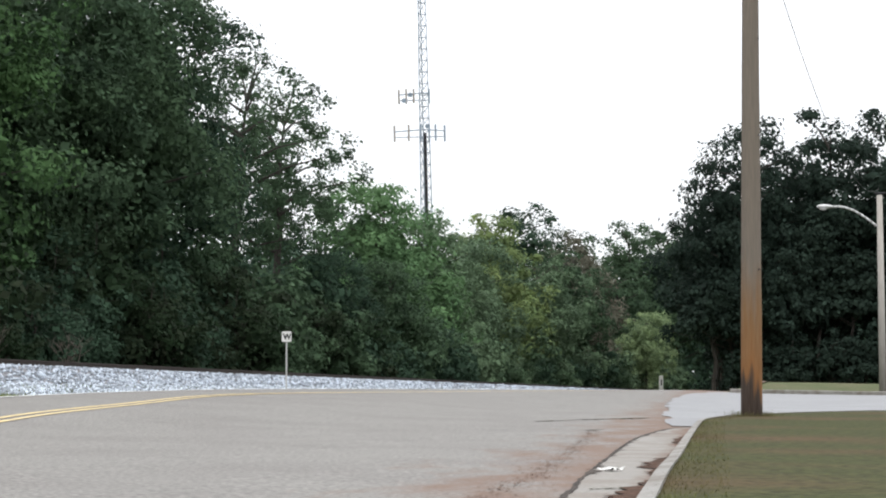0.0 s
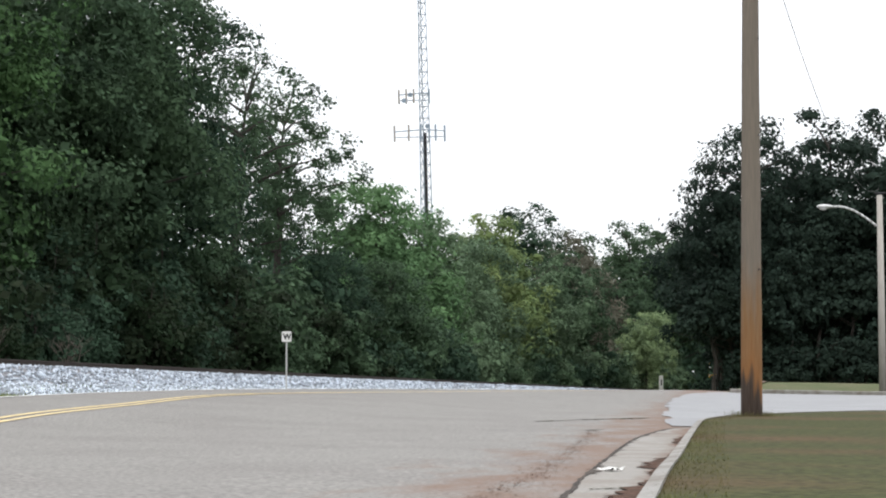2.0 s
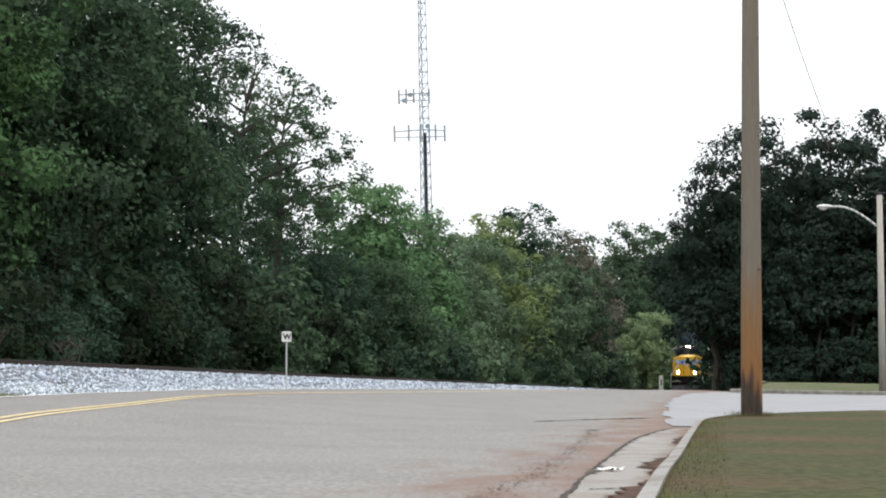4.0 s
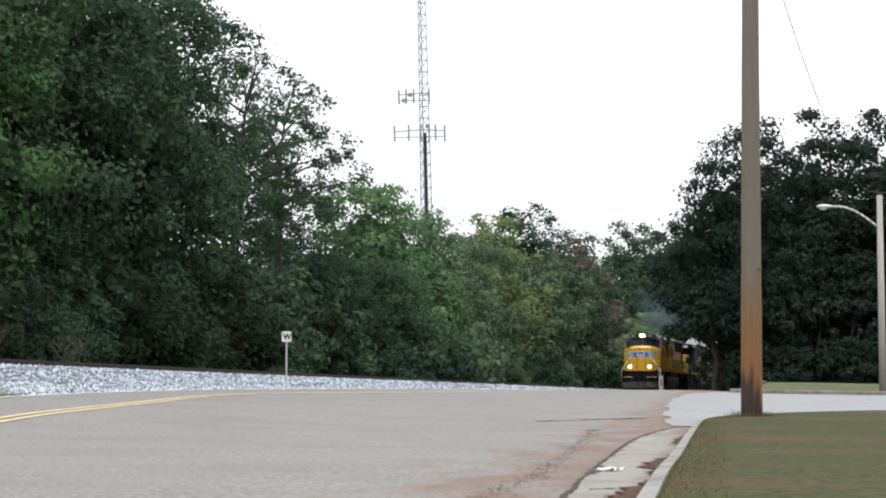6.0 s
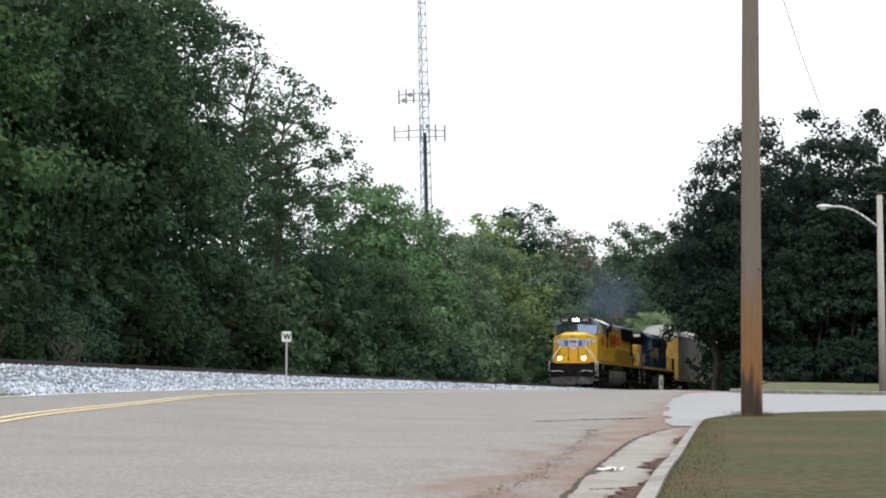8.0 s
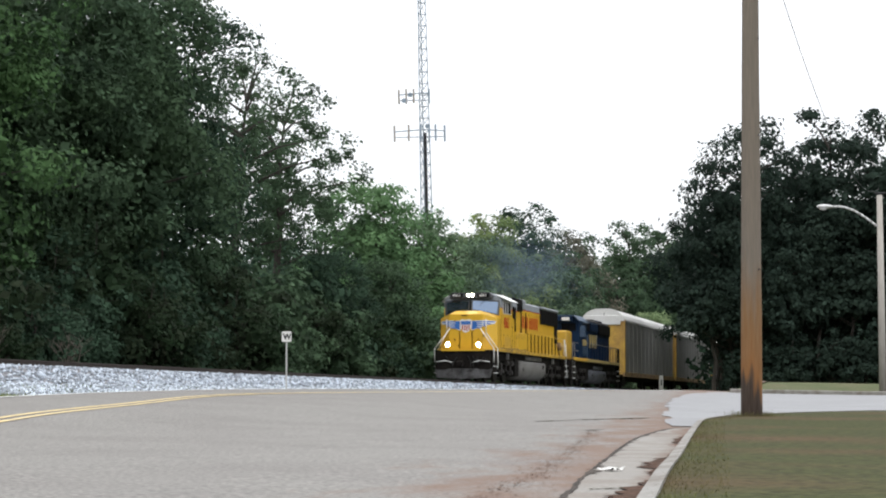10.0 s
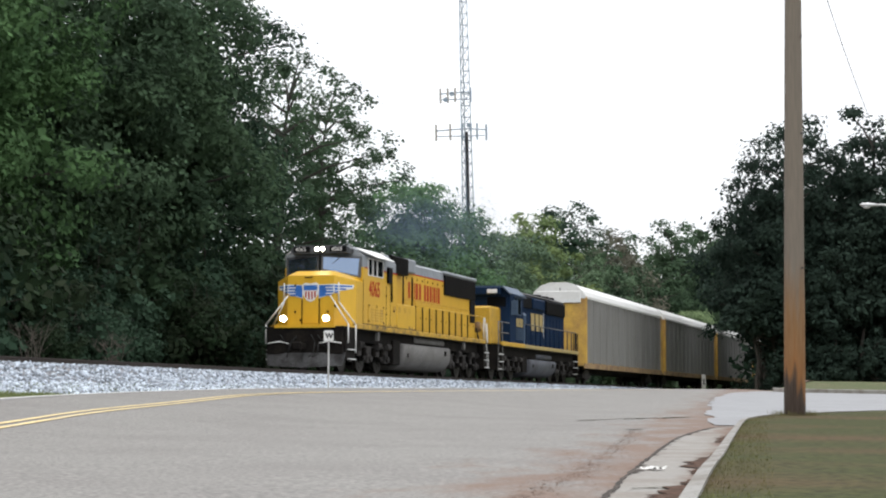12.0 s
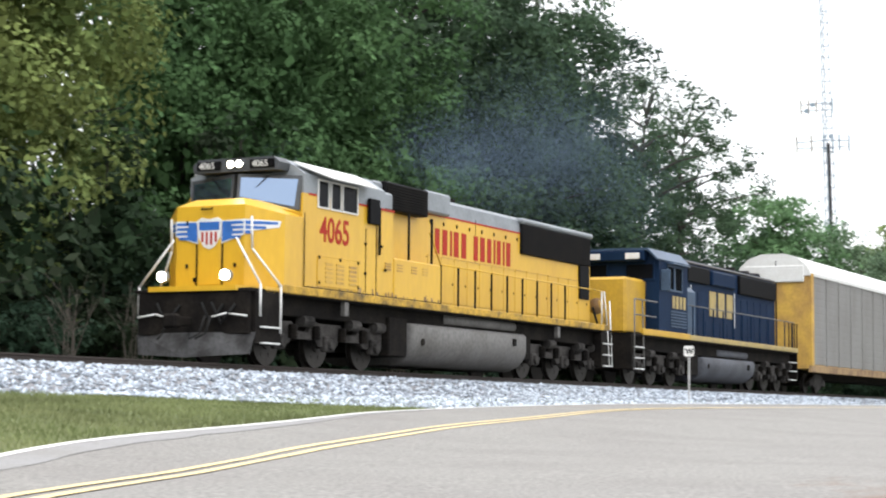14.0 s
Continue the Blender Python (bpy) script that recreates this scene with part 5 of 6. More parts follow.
    loco_truck(e, (16.65, 18.84, 21.02))
    # emblem on the nose: a plain striped shield between two striped wings
    bm = bmesh.new()
    sh = [(-0.33, 3.12), (-0.2, 3.2), (0, 3.16), (0.2, 3.2), (0.33, 3.12), (0.29, 2.78), (0.14, 2.56), (0, 2.5), (-0.14, 2.56), (-0.29, 2.78)]
    prism(bm, sh, 0, -1.645, -1.605)
    shield = part("shield_shape", bm, WHITE, nose, "white edged shield emblem of plain shapes")
    one("band", EMBLEM_BLUE, shield, (1.597, 1.61, -0.26, 0.26, 2.92, 3.1), bevel=0)
    for i in range(4):
        one("stripe", RED, shield, (1.597, 1.61, -0.2 + i * 0.115, -0.145 + i * 0.115, 2.6 + (0.06 if i in (0, 3) else 0), 2.88), bevel=0)
    # each wing lies on the flat front and wraps onto the chamfer
    for k in (-1, 1):
        bm = bmesh.new()
        def wing(y, z, lift):
            a = max(abs(y) - 0.88, 0)
            return along(1.65 + a * 1.05 - lift, k * abs(y), z)
        flat = [[(0.3, 2.62), (0.88, 2.8), (0.88, 3.14), (0.3, 3.12)], [(0.88, 2.86), (1.42, 2.98), (1.45, 3.12), (0.88, 3.14)]]
        for f in flat:
            loft(bm, [[wing(y, z, 0.012) for y, z in f], [wing(y, z, 0.02) for y, z in f]])
        wg = part("wing_shape", bm, WHITE, nose, "white edged wing of plain stripes")
        bm = bmesh.new()
        for i in range(4):
            z1 = 3.1 - i * 0.105
            end = (1.4, 1.22, 1.02, 0.8)[i]
            for y0, y1 in ((0.32, min(end, 0.86)), (0.9, end)):
                if y1 > y0 + 0.03:
                    f = [(y0, z1 - 0.075), (y1, z1 - 0.06), (y1, z1 - 0.005), (y0, z1)]
                    loft(bm, [[wing(y, z, 0.021) for y, z in f], [wing(y, z, 0.027) for y, z in f]])
        f = [(0.32, 2.66), (0.55, 2.72), (0.6, 2.95), (0.5, 3.1), (0.32, 3.1)]
        loft(bm, [[wing(y, z, 0.021) for y, z in f], [wing(y, z, 0.028) for y, z in f]])
        part("feather_stripes", bm, EMBLEM_BLUE, wg, "blue stripes")
    TRAIN.append((e, 0.0))


def blue_locomotive():
    B = 22.75

    def L(*bx):
        return tuple((b[0] - B, b[1] - B, *b[2:]) for b in bx)

    e = thing("locomotive", Matrix(), "dark blue six-axle diesel locomotive with a gold nose coupled second", "locomotive", "locomotives of the train")
    one("frame", DARK, e, *L((23.7, 42.5, -1.2, 1.2, 1.1, 1.55), (30.2, 37.6, -0.7, 0.7, 0.5, 1.1)))
    one("walkway", DARK, e, *L((23.6, 42.6, -1.48, 1.48, 1.52, 1.62)))
    for y in (-1, 1):
        one("side_sill", GOLD, e, *L((24.6, 29.2, *sorted((y * 1.38, y * 1.52)), 1.58, 1.78)), label="gold front part of the side sill")
        one("side_sill", FADED_GOLD, e, *L((29.2, 42.6, *sorted((y * 1.38, y * 1.52)), 1.58, 1.76)), label="gold side sill")
    one("nose", GOLD, e, *L((24.3, 26.3, -1.02, 1.02, 1.62, 3.46)), bevel=0.09, label="gold low nose")
    one("platform_plate", DARK, e, *L((23.6, 23.75, -1.48, 1.48, 0.45, 1.62)))
    bm = bmesh.new()
    sec = [(-1.5, 1.7), (1.5, 1.7), (1.5, 4.1), (1.15, 4.42), (-1.15, 4.42), (-1.5, 4.1)]
    loft(bm, [[along(s - B, y, z) for y, z in sec] for s in (26.1, 28.95)])
    cab = part("cab", bm, NAVY, e, "dark navy cab")
    bm = bmesh.new()
    for k in (-1, 1):
        p = [(1.53, 4.1), (1.56, 4.14), (1.2, 4.5), (0, 4.52), (0, 4.46), (1.17, 4.44)]
        prism(bm, [(k * y, z) for y, z in p], 0, B - 29.05, B - 25.8)
    part("cab_roof", bm, FADED_BLUE, cab, "pale worn cab roof")
    one("number_housing", NAVY, cab, *L((25.75, 26.2, -1.1, 1.1, 4.08, 4.44)), bevel=0.04)
    for y in (-0.95, 0.45):
        one("number_board", WHITE, cab, *L((25.72, 25.76, y, y + 0.5, 4.14, 4.34)), bevel=0.01, label="pale number board")
    for y0, y1 in ((-1.3, -0.35), (0.35, 1.3)):
        window(cab, "windscreen", [(y0, 3.5), (y1, 3.5), (y1, 3.98), (y0, 3.98)], 0, B - 26.12, B - 26.06, NAVY)
    for k in (-1, 1):
        for s0, s1 in ((26.9, 27.5), (27.62, 28.3)):
            window(cab, "side_window", [(B - s1, 3.2), (B - s0, 3.2), (B - s0, 3.95), (B - s1, 3.95)], 1, k * 1.49, k * 1.54, FADED_BLUE, 0.06)
        one("window_visor", FADED_BLUE, cab, *L((26.75, 28.6, *sorted((k * 1.5, k * 1.75)), 4.02, 4.06)))
        for i in range(6):
            one("louvre", FADED_BLUE, cab, *L((27.2, 28.8, *sorted((k * 1.49, k * 1.525)), 1.95 + i * 0.1, 2.0 + i * 0.1)), bevel=0)
    for i in range(4):
        one("number_bar", FADED_GOLD, cab, *L((27.4 + i * 0.36, 27.65 + i * 0.36, 1.49, 1.512, 2.58, 3.0)), bevel=0, label="gold digit-sized bar")
    one("mirror", FADED_BLUE, cab, *L((26.2, 26.26, 1.52, 1.85, 3.1, 3.8)))
    one("blower_housing", FADED_BLUE, e, *L((29.2, 30.4, 0.8, 1.35, 1.62, 3.45)), bevel=0.18)
    one("blower_housing", FADED_BLUE, e, *L((29.2, 30.4, -1.35, -0.8, 1.62, 3.45)), bevel=0.18)
    bm = bmesh.new()
    sec = [(-0.98, 1.62), (0.98, 1.62), (0.98, 4.3), (0.8, 4.5), (-0.8, 4.5), (-0.98, 4.3)]
    loft(bm, [[along(s - B, y, z) for y, z in sec] for s in (28.9, 41.1)])
    hood = part("hood", bm, NAVY, e, "dark navy engine hood")
    one("roof_edge", TANK, hood, *L((30.3, 41.1, 0.86, 1.0, 4.36, 4.44), (30.3, 41.1, -1.0, -0.86, 4.36, 4.44)), bevel=0.02)
    one("inertial_filter", BLACK, hood, *L((30.2, 32.6, -1.1, 1.1, 3.7, 4.28)), bevel=0.03, label="black filter grilles")
    one("dynamic_brake", NAVY, hood, *L((32.9, 35.6, -1.12, 1.12, 3.72, 4.25)), bevel=0.04)
    one("radiator", BLACK, hood, *L((36.2, 40.9, -1.1, 1.1, 3.6, 4.3)), bevel=0.03, label="black radiator grille")
    for i in range(12):
        s = 30.7 + i * 0.84
        one("hood_door", NAVY, hood, *L((s, s + 0.76, 0.97, 0.995, 1.8, 2.4 if i in (2, 3, 4, 5) else 3.4)), bevel=0.006)
    for s in (30.75, 35.75):
        one("white_bar", WHITE, hood, *L((s, s + 0.06, 0.985, 1.005, 2.3, 3.6)), bevel=0)
    # three plain gold shapes in place of the company's mark
    for s in (32.85, 33.85, 34.85):
        one("mark_shape", FADED_GOLD, hood, *L((s, s + 0.72, 0.97, 1.005, 2.6, 3.5)), bevel=0.0, label="plain gold letter-sized block")
    for s in (37.2, 39.0, 40.4):
        bm = bmesh.new()
        tube(bm, along(s - B, 0, 4.45), along(s - B, 0, 4.68), 0.6, 0.56, 20)
        part("roof_fan", bm, DARK, hood, "round roof fan")
    ss = [29.6 - B + i * 1.12 for i in range(12)]
    stanchions(e, "stanchion", ss, 1.47, 1.7, 2.75, NAVY, 0.026)
    tubes("hand_rail", TANK, e, [[(29.2 - B, y, 2.78), (42.2 - B, y, 2.78)] for y in (-1.47, 1.47)], 0.02)
    for y in (-1.47, 1.47):
        tubes("front_rail", TANK, e, [[(24.6 - B, y, 2.7), (23.9 - B, y, 2.7), (23.85 - B, y, 0.5)], [(26.0 - B, y, 2.7), (24.6 - B, y, 2.7), (24.75 - B, y, 0.5)], [(23.9 - B, y, 2.2), (25.9 - B, y, 2.2)]], 0.026, label="grey front handrail")
        for z in (0.45, 0.8, 1.15):
            for s in (23.9, 41.6):
                one("step", WHITE, e, *L((s, s + 0.8, *sorted((y - 0.08, y + 0.05)), z, z + 0.035)), bevel=0.005)
        stanchions(e, "rear_stanchion", [41.4 - B, 41.8 - B, 42.2 - B, 42.55 - B], y, 1.7, 2.75, DARK, 0.026)
    one("rear_plate", DARK, e, *L((42.5, 42.62, -1.48, 1.48, 0.5, 1.62)))
    coupler(e, 0.05, True)
    coupler(e, 20.75, False)
    fuel_tank(e, 30.9 - B, 37.0 - B, 0.2, 1.06, SLATE_TANK)
    one("equipment_box", DARK, e, *L((29.8, 30.8, -1.25, 1.25, 0.4, 1.2)), bevel=0.03)
    one("equipment_box", DARK, e, *L((37.1, 37.7, -1.2, 1.2, 0.5, 1.2)), bevel=0.03)
    loco_truck(e, (25.2 - B, 27.2 - B, 29.2 - B))
    loco_truck(e, (38.3 - B, 40.2 - B, 42.0 - B))
    TRAIN.append((e, B))


def autorack():
    e = thing("autorack_car", Matrix(), "tall covered autorack railcar with grey panels and yellow ends", "railcar", "autorack cars of the train")
    A, Z = 0.75, 28.85
    half = [(1.56, 1.0), (1.56, 4.98), (1.42, 5.3), (1.05, 5.62), (0.5, 5.8)]
    lower = [(-1.5, 1.0), (1.5, 1.0), (1.5, 4.9), (-1.5, 4.9)]
    bm = bmesh.new()
    loft(bm, [[along(s, y, z) for y, z in lower] for s in (A + 0.1, Z - 0.1)])
    body = part("body", bm, RACK_YELLOW, e, "yellow inner body with solid end doors")
    bm = bmesh.new()
    out = [(1.58, 4.86), (1.58, 5.0)] + half[2:]
    out = out + [(-y, z) for y, z in out[::-1]]
    loft(bm, [[along(s, y, z) for y, z in out] for s in (A + 0.04, Z - 0.04)])
    roof = part("roof", bm, WHITE, e, "white arched roof with rounded shoulders")
    for s in (A, Z - 0.12):
        one("end_cap", WHITE, roof, (s, s + 0.12, -1.3, 1.3, 4.6, 5.3), bevel=0.03)
    for s in (A, Z):
        k = -1 if s == A else 1
        tubes("door_seam", BLACK, body, [[(s + 0.07 * -k, 0.1, 1.3), (s + 0.05 * -k, 0.1, 5.5)]], 0.03)
    # side posts and perforated panels
    for y in (-1, 1):
        one("side_sill", RUST_SILL, e, (A + 0.1, Z - 0.1, *sorted((y * 1.45, y * 1.6)), 0.84, 1.14), label="rust-stained yellow side sill")
        for s in (A + 0.1, Z - 0.45):
            one("end_post", RACK_YELLOW, e, (s, s + 0.35, *sorted((y * 1.5, y * 1.62)), 1.1, 4.95), bevel=0.02, label="weathered yellow end post")
        for i in range(13):
            s = A + 0.6 + (Z - 1.2 - A) * i / 13
            s1 = A + 0.6 + (Z - 1.2 - A) * (i + 1) / 13
            bm = bmesh.new()
            rows = 12
            outl = [(y * 1.49, 1.16)]
            for j in range(rows):
                z0, z1 = 1.16 + 3.7 * j / rows, 1.16 + 3.7 * (j + 1) / rows
                outl += [(y * 1.523, z0 + 0.01), (y * 1.53, z0 + 0.04), (y * 1.53, z1 - 0.04), (y * 1.523, z1 - 0.01)]
            outl.append((y * 1.49, 4.86))
            prism(bm, outl, 0, -s1 + 0.055, -s - 0.055)
            part("side_panel", bm, GALV, e, "galvanised grey side panel")
            one("post", GALV, e, (s1 - 0.06, s1 + 0.06, *sorted((y * 1.49, y * 1.57)), 1.1, 4.95), bevel=0.01)
    one("underframe", DARK, e, (A, Z, -0.6, 0.6, 0.6, 1.05))
    for c in (3.6, Z - 2.9):
        t = one("truck", TRUCK, e, (c - 0.25, c + 0.25, -0.95, 0.95, 0.45, 0.75), label="two-axle railcar truck")
        for y in (-1.0, 1.0):
            bm = bmesh.new()
            prism(bm, [(-c - 1.25, 0.5), (-c - 0.9, 0.62), (-c - 0.4, 0.8), (-c + 0.4, 0.8), (-c + 0.9, 0.62), (-c + 1.25, 0.5), (-c + 1.2, 0.3), (-c + 0.7, 0.34), (-c + 0.4, 0.16), (-c - 0.4, 0.16), (-c - 0.7, 0.34), (-c - 1.2, 0.3)], 1, y - 0.07, y + 0.07)
            part("sideframe", bm, TRUCK, t)
        for ds in (-0.88, 0.88):
            wheelset(e, c + ds, 0.42, CAR_WHEEL)
    coupler(e, 0.1, True)
    coupler(e, 29.2, False)
    return e


yellow_locomotive()
blue_locomotive()
first_rack = autorack()
TRAIN.append((first_rack, 43.5))
for i in range(1, 4):
    first = len(WHEELS)
    c = copy_thing(first_rack, Matrix())
    TRAIN.append((c, 43.5 + 29.3 * i))
    for o in c.children:
        if o.name.startswith("wheelset"):
            WHEELS.append((o, WHEELS[first - 4 + (len(WHEELS) - first)][1], 0.42))
# ---- poles, signs and the mast ----
POLE_WOOD = mat("weathered_pole_wood", (0.2, 0.165, 0.13), 0.9, var=0.6, scale=1.2, grain=45, bump=0.7, second=(0.14, 0.115, 0.095), amount=0.7, stretch=(1, 1, 0.06))


def stain_pole():
    """Creosote bleeds brown at the foot of the pole, darkest where it meets the soil."""
    n, l = POLE_WOOD.node_tree.nodes, POLE_WOOD.node_tree.links
    b = n["Principled BSDF"]
    src = b.inputs["Base Color"].links[0].from_socket
    tc, sep, noi, add, ramp, mix = n.new("ShaderNodeTexCoord"), n.new("ShaderNodeSeparateXYZ"), n.new("ShaderNodeTexNoise"), n.new("ShaderNodeMath"), n.new("ShaderNodeValToRGB"), n.new("ShaderNodeMix")
    mp = n.new("ShaderNodeMapping")
    mp.inputs["Scale"].default_value = (9, 9, 0.8)
    l.new(tc.outputs["Object"], mp.inputs[0])
    l.new(mp.outputs[0], noi.inputs["Vector"])
    noi.inputs["Scale"].default_value = 1.0
    l.new(tc.outputs["Object"], sep.inputs[0])
    add.operation = "MULTIPLY_ADD"
    l.new(noi.outputs[0], add.inputs[0])
    add.inputs[1].default_value = 1.9
    l.new(sep.outputs["Z"], add.inputs[2])
    div = n.new("ShaderNodeMath")
    div.operation = "DIVIDE"
    l.new(add.outputs[0], div.inputs[0])
    div.inputs[1].default_value = 5.0
    l.new(div.outputs[0], ramp.inputs[0])
    el = ramp.color_ramp.elements
    el[0].position, el[0].color = 0.28, (0.02, 0.01, 0.006, 1)
    el[1].position, el[1].color = 0.35, (0.21, 0.088, 0.02, 1)
    x = el.new(0.5)
    x.color = (0.19, 0.1, 0.038, 1)
    x = el.new(0.72)
    x.color = (0.15, 0.128, 0.105, 1)
    mix.data_type = "RGBA"
    mix.inputs[0].default_value = 0.85
    l.new(src, mix.inputs[6])
    l.new(ramp.outputs[0], mix.inputs[7])
    l.new(mix.outputs[2], b.inputs["Base Color"])


stain_pole()
ALUMINIUM = mat("dull_aluminium", (0.5, 0.5, 0.5), 0.45, 0.6, var=0.08, scale=2, grain=20, bump=0.05)
MAST = mat("galvanised_mast", (0.25, 0.31, 0.37), 0.5, 0.3, var=0.08, scale=1, grain=8, bump=0)
GREY_POLE = mat("bleached_pole_wood", (0.34, 0.32, 0.29), 0.85, var=0.15, scale=1.5, grain=20, bump=0.3, second=(0.26, 0.24, 0.22), amount=0.6, stretch=(1, 1, 0.1))
CABLE = mat("black_cable", (0.03, 0.03, 0.032), 0.6, var=0.1, bump=0, spec=0.15)


def utility_pole(x, y, z):
    e = thing("utility_pole", pose(x, y, z, 0, 0.5, 0), "tall wooden utility pole, grey above and creosote brown at its foot", "pole")
    bm = bmesh.new()
    rng = random.Random(6)
    seg, rings = 18, []
    for i in range(26):
        h = -0.3 + i * 0.44
        r = 0.178 - 0.0058 * h
        rings.append([(r * (1 + rng.uniform(-0.012, 0.012)) * math.cos(2 * math.pi * k / seg), r * (1 + rng.uniform(-0.012, 0.012)) * math.sin(2 * math.pi * k / seg), h) for k in range(seg)])
    loft(bm, rings)
    part("shaft", bm, POLE_WOOD, e, "", True)
    bm = bmesh.new()
    for h in (2.4, 4.6, 6.2):
        tube(bm, (0.1, -0.14, h), (0.11, -0.18, h + 0.01), 0.012)
    part("bolt", bm, CABLE, e)
    bm = bmesh.new()
    box(bm, -0.05, 0.05, -0.2, -0.14, 8.4, 8.9, 0.01)
    part("bracket", bm, CABLE, e)


PX, PY = 5.02, 30.9
utility_pole(PX, PY, ground_z(PX, PY) + 0.12)


def street_lamp(x, y):
    z = ground_z(x, y)
    e = thing("street_lamp", pose(x, y, z), "street lamp with a curved metal arm on a bleached pole", "street lamp")
    bm = bmesh.new()
    tube(bm, (0, 0, -0.3), (0.0, 0, 9.95), 0.19, 0.14, 14)
    part("pole", bm, GREY_POLE, e, "", True)
    bm = bmesh.new()
    pts = []
    for i in range(9):
        a = i / 8
        pts.append(Vector((-0.12 - 2.25 * a, 0, 8.36 + 1.02 * math.sin(a * math.pi * 0.56))))
    pipe(bm, pts, 0.055, 8)
    part("arm", bm, ALUMINIUM, e, "curved aluminium arm", True)
    bm = bmesh.new()
    rings = []
    for s, w, h in ((0, 0.06, 0.05), (0.2, 0.13, 0.09), (0.5, 0.17, 0.13), (0.75, 0.13, 0.1), (0.86, 0.04, 0.04)):
        rings.append([(-2.3 - s, w * math.cos(2 * math.pi * k / 10), 9.37 + h * math.sin(2 * math.pi * k / 10) * (1 if k < 6 else 0.8)) for k in range(10)])
    loft(bm, rings)
    head = part("lamp_head", bm, ALUMINIUM, e, "pale cobra-head lamp housing", True)
    bm = bmesh.new()
    bmesh.ops.create_uvsphere(bm, u_segments=12, v_segments=6, radius=0.13, matrix=Matrix.Translation((-2.85, 0, 9.27)) @ Matrix.Diagonal((1.5, 1, 0.7, 1)))
    part("refractor", bm, ALUMINIUM, head, "", True)
    bm = bmesh.new()
    box(bm, -0.12, 0.12, -0.1, 0.1, 9.95, 10.01, 0.02)
    tube(bm, (-0.25, 0, 10.05), (0.3, 0, 10.05), 0.05)
    part("insulator_bracket", bm, CABLE, e)


LX, LY = 21.9, 94.5
street_lamp(LX, LY)


def overhead_wire():
    cu = []
    for i in range(33):
        k = i / 32
        cu.append(Vector((PX + (LX - PX) * k, PY + (LY - PY) * k, 9.3 - 5.6 * k + 7.35 * k * k)))
    bm = bmesh.new()
    pipe(bm, cu, 0.009, 5)
    tagged(part("overhead_wire", bm, CABLE), "thin black overhead wire slung between the poles", "cable")


overhead_wire()


def whistle_sign(n, q):
    x, y = to_xy(n, q)
    z = ground_z(x, y)
    e = thing("whistle_sign", pose(x, y, z, 0, 0, 3), "white square railway sign, black W, on steel post", "sign")
    bm = bmesh.new()
    box(bm, -0.022, 0.022, -0.012, 0.012, -0.3, 1.32, 0.004)
    part("post", bm, ALUMINIUM, e, "grey steel post")
    bm = bmesh.new()
    r, h, out = 0.035, 0.132, []
    for cx, cz, a0 in ((1, 1, 0), (-1, 1, 90), (-1, -1, 180), (1, -1, 270)):
        for a in (0, 30, 60, 90):
            w = radians(a0 + a)
            out.append((cx * (h - r) + r * math.cos(w), 1.4 + cz * (h + 0.01 - r) + r * math.sin(w)))
    prism(bm, out, 1, -0.03, -0.022)
    plate = part("plate", bm, WHITE, e, "white square plate with rounded corners")
    big = [(c * 1.06, 1.4 + (z_ - 1.4) * 1.06) for c, z_ in out]
    bm = bmesh.new()
    prism(bm, big, 1, -0.0215, -0.014)
    part("border", bm, CABLE, plate, "dark edge")
    writing("letter", "W", 0.2, Matrix.Translation((-0.092, -0.034, 1.33)) @ pose(0, 0, 0, 90), CABLE, plate, 0.009)


whistle_sign(6.1, 15.72)


def milepost():
    x, y = 16.9, 147.0
    e = thing("milepost", pose(x, y, ground_z(x, y)), "small white marker post beside the track", "post")
    bm = bmesh.new()
    box(bm, -0.16, 0.16, -0.08, 0.08, -0.3, 1.25, 0.03)
    part("post", bm, WHITE, e)
    bm = bmesh.new()
    box(bm, -0.05, 0.05, -0.09, -0.08, 0.5, 0.95)
    part("mark", bm, CABLE, e, "dark vertical bar")


milepost()


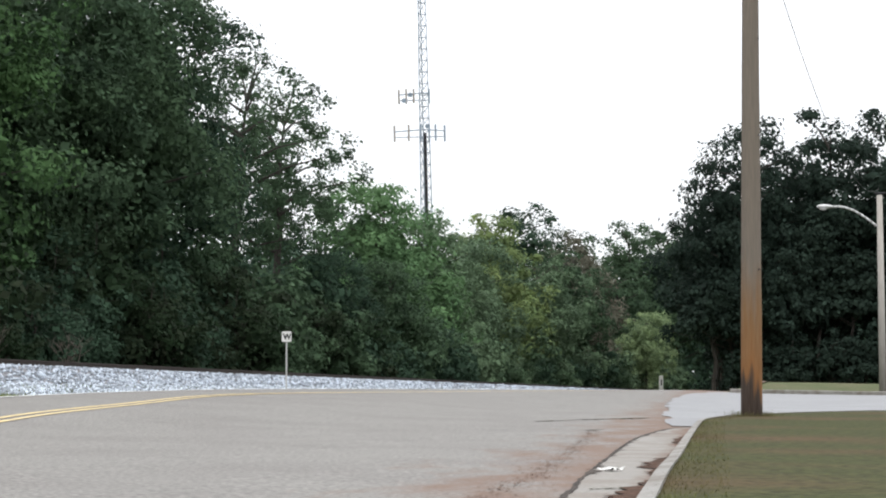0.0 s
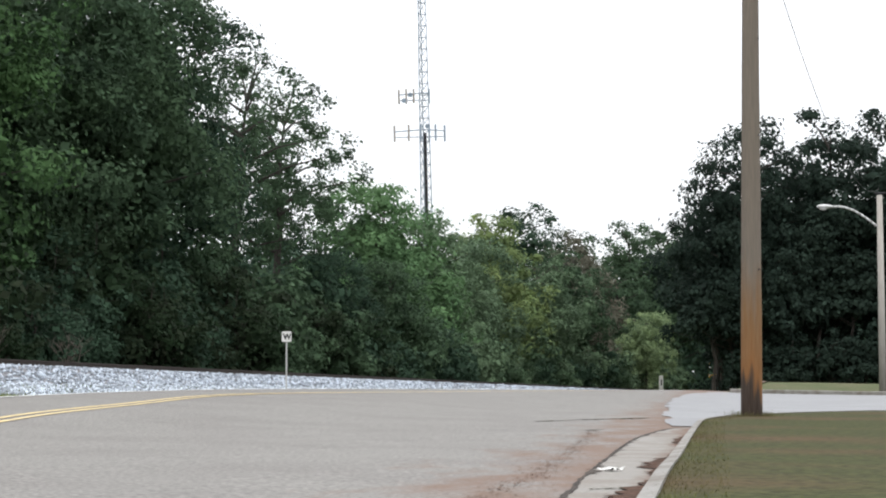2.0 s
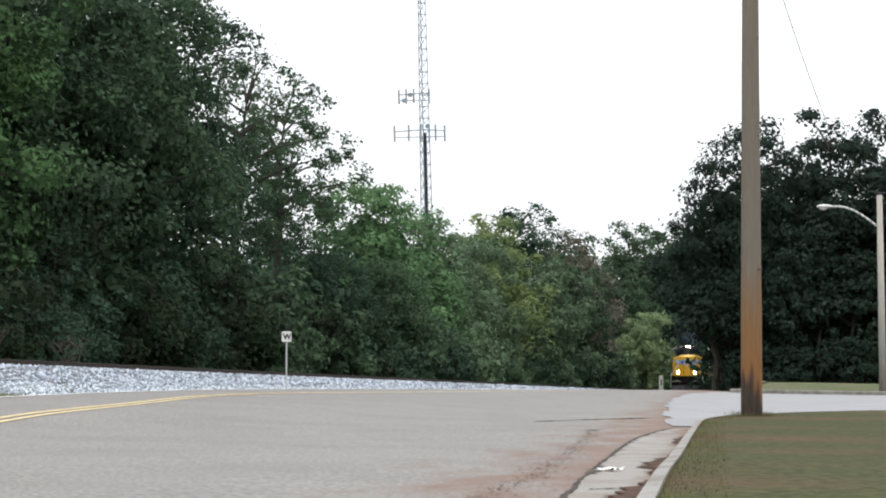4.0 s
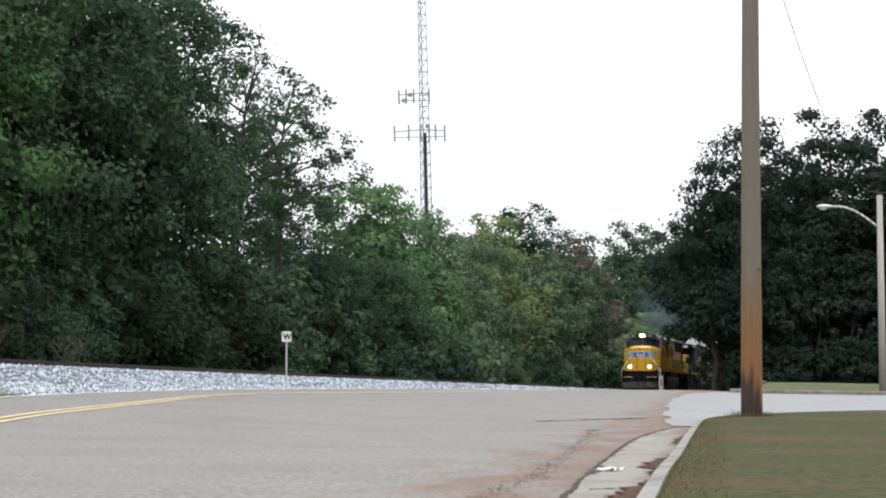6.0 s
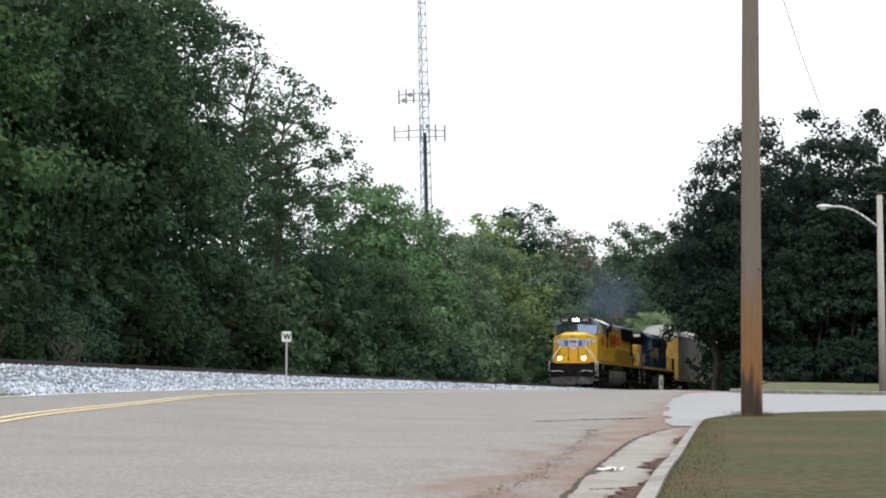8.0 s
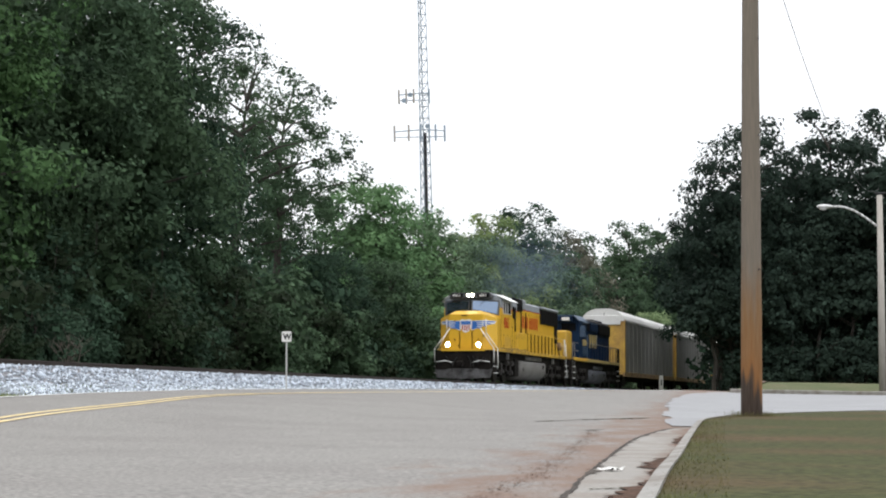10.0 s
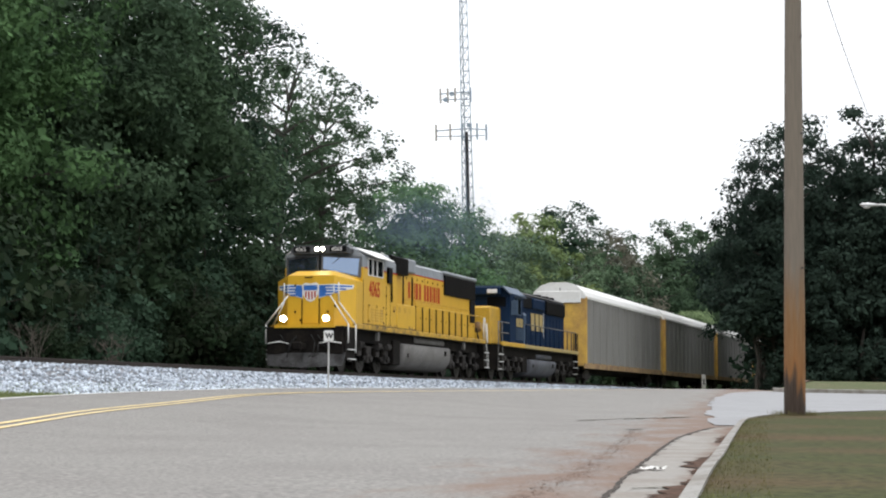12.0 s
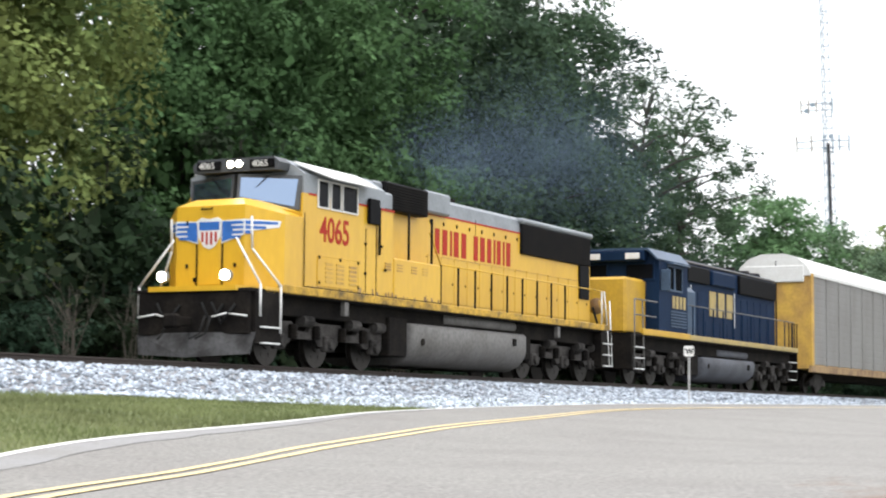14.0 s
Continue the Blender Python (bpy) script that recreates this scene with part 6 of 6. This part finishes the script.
def radio_mast():
    d = 330.0
    e = thing("radio_mast", pose(-2.25, d, 0, 0, -1.3, 0), "tall pale lattice radio mast with antenna panels", "radio mast")
    H = 82.0

    def half(z):
        return 1.45 - 0.8 * min(z / 74, 1)

    corners = [(math.cos(radians(a)), math.sin(radians(a))) for a in (100, 220, 340)]
    for cx, cy in corners:
        bm = bmesh.new()
        tube(bm, (cx * half(0), cy * half(0), 0), (cx * half(H), cy * half(H), H), 0.1, 0.08, 6)
        part("leg", bm, MAST, e)
    n = 40
    bm = bmesh.new()
    for i in range(n):
        z0, z1 = H * i / n, H * (i + 1) / n
        for k in range(3):
            a, b = corners[k], corners[(k + 1) % 3]
            p, q = Vector((a[0] * half(z0), a[1] * half(z0), z0)), Vector((b[0] * half(z1), b[1] * half(z1), z1))
            tube(bm, p, q, 0.06, seg=4)
            r = Vector((b[0] * half(z0), b[1] * half(z0), z0))
            tube(bm, p, r, 0.05, seg=4)
    tagged(part("bracing", bm, MAST, e), kind="stuff")
    bm = bmesh.new()
    box(bm, -0.1, 0.42, -1.0, -0.85, 1.0, 46.5)
    part("cable_run", bm, CABLE, e, "black bundle of cables up the mast")
    for z, arms, hgt in ((46.8, ((-5.2, -0.5), (-2.7, -1.0), (-0.6, -1.3), (0.9, -1.2), (2.0, -1.0), (3.6, 0.4)), 2.9), (53.3, ((-4.3, -0.5), (-3.0, -0.9), (-1.7, -1.1), (1.0, -0.8)), 2.6)):
        bm = bmesh.new()
        pipe(bm, [Vector((-5.2 if z < 50 else -4.3, -0.6, z)), Vector((0, -0.5, z + 0.3)), Vector((3.6 if z < 50 else 1.2, -0.6, z))], 0.11, 5)
        pipe(bm, [Vector((-5.0 if z < 50 else -4.1, -0.6, z - 1.0)), Vector((3.3 if z < 50 else 1.0, -0.6, z - 1.0))], 0.09, 5)
        part("antenna_frame", bm, MAST, e)
        for x, y in arms:
            bm = bmesh.new()
            box(bm, x - 0.17, x + 0.17, y - 0.12, y + 0.1, z - hgt / 2 - 0.3, z + hgt / 2 - 0.3, 0.04)
            part("antenna_panel", bm, MAST if x > -1 else GREY_POLE, e, "upright antenna panel")
    for x, z in ((-2.3, 53.2), (-3.4, 52.2), (0.6, 47.6)):
        bm = bmesh.new()
        tube(bm, (x, -1.2, z), (x, -1.0, z), 0.42, 0.2, 14)
        part("dish", bm, MAST, e)


radio_mast()
# ---- exhaust smoke: clouds of fine soot specks that hang, spread and drift behind the stack ----
SMOKE = mat("blue_grey_soot", (0.1, 0.14, 0.19), 1.0, var=0.05, scale=0.5, grain=2, bump=0, second=(0.15, 0.19, 0.25), amount=0.6, spec=0.0)
PUFFS = []


def smoke():
    rng = np.random.default_rng(11)
    for i in range(6):
        k = i / 5
        specks = int(17000 + 9000 * k)
        # several loose billows make one uneven puff
        billow = rng.normal(size=(9, 3)) * (1.1 + 1.5 * k, 0.7 + 0.5 * k, 0.45 + 0.55 * k)
        pos = billow[rng.integers(9, size=specks)] + rng.normal(size=(specks, 3)) * (0.75 + 0.75 * k, 0.6 + 0.4 * k, 0.36 + 0.3 * k)
        d = rng.normal(size=(specks, 3, 3)) * (0.008 + 0.002 * k)
        verts = (pos[:, None] + d).reshape(-1, 3)
        me = bpy.data.meshes.new("smoke_puff")
        me.from_pydata(verts.tolist(), [], np.arange(3 * specks).reshape(-1, 3).tolist())
        me.materials.append(SMOKE)
        ob = tagged(new("smoke_puff", me), "thin blue-grey puff of diesel exhaust", "smoke", "exhaust smoke above the locomotive", "stuff")
        back, up, side = 13.6 + 13.5 * k ** 1.1, 6.1 + 1.2 * k ** 0.7, -1.4 * k
        rows = []
        for j in range(29):
            t = j * 0.5
            q = rolled(t) + back + 0.7 * math.sin(t * 1.3 + i)
            x, y = to_xy(side + 0.35 * math.sin(t * 0.9 + i * 2), q)
            rows.append((t, pose(x, y, RAIL_Z + GRADE * q + up + 0.25 * math.sin(t * 1.1 + i), 9 * math.sin(t * 0.8 + i), 7 * math.sin(t * 0.6 + 2 * i), HEADING)))
        PUFFS.append((ob, rows))


def rolled(t):
    """Metres that the train has still to go at t seconds, up to its place at the end."""
    return -(V * (t - 14) + ACC * (t - 14) ** 2)


smoke()
# ---- what moves ----
def motions():
    for e, s in TRAIN:
        rows = []
        for i in range(29):
            t = i * 0.5
            q = rolled(t) + s
            x, y = to_xy(0, q)
            rows.append((t, pose(x, y, RAIL_Z + GRADE * q, 0, math.degrees(math.atan(GRADE)), HEADING)))
        walk(e, rows)
    for w, s, r in WHEELS:
        walk(w, [(i / 30, pose(-s, 0, r, 0, -math.degrees(rolled(i / 30) / r) % 360, 0)) for i in range(421)])
    for p, rows in PUFFS:
        walk(p, rows)


motions()
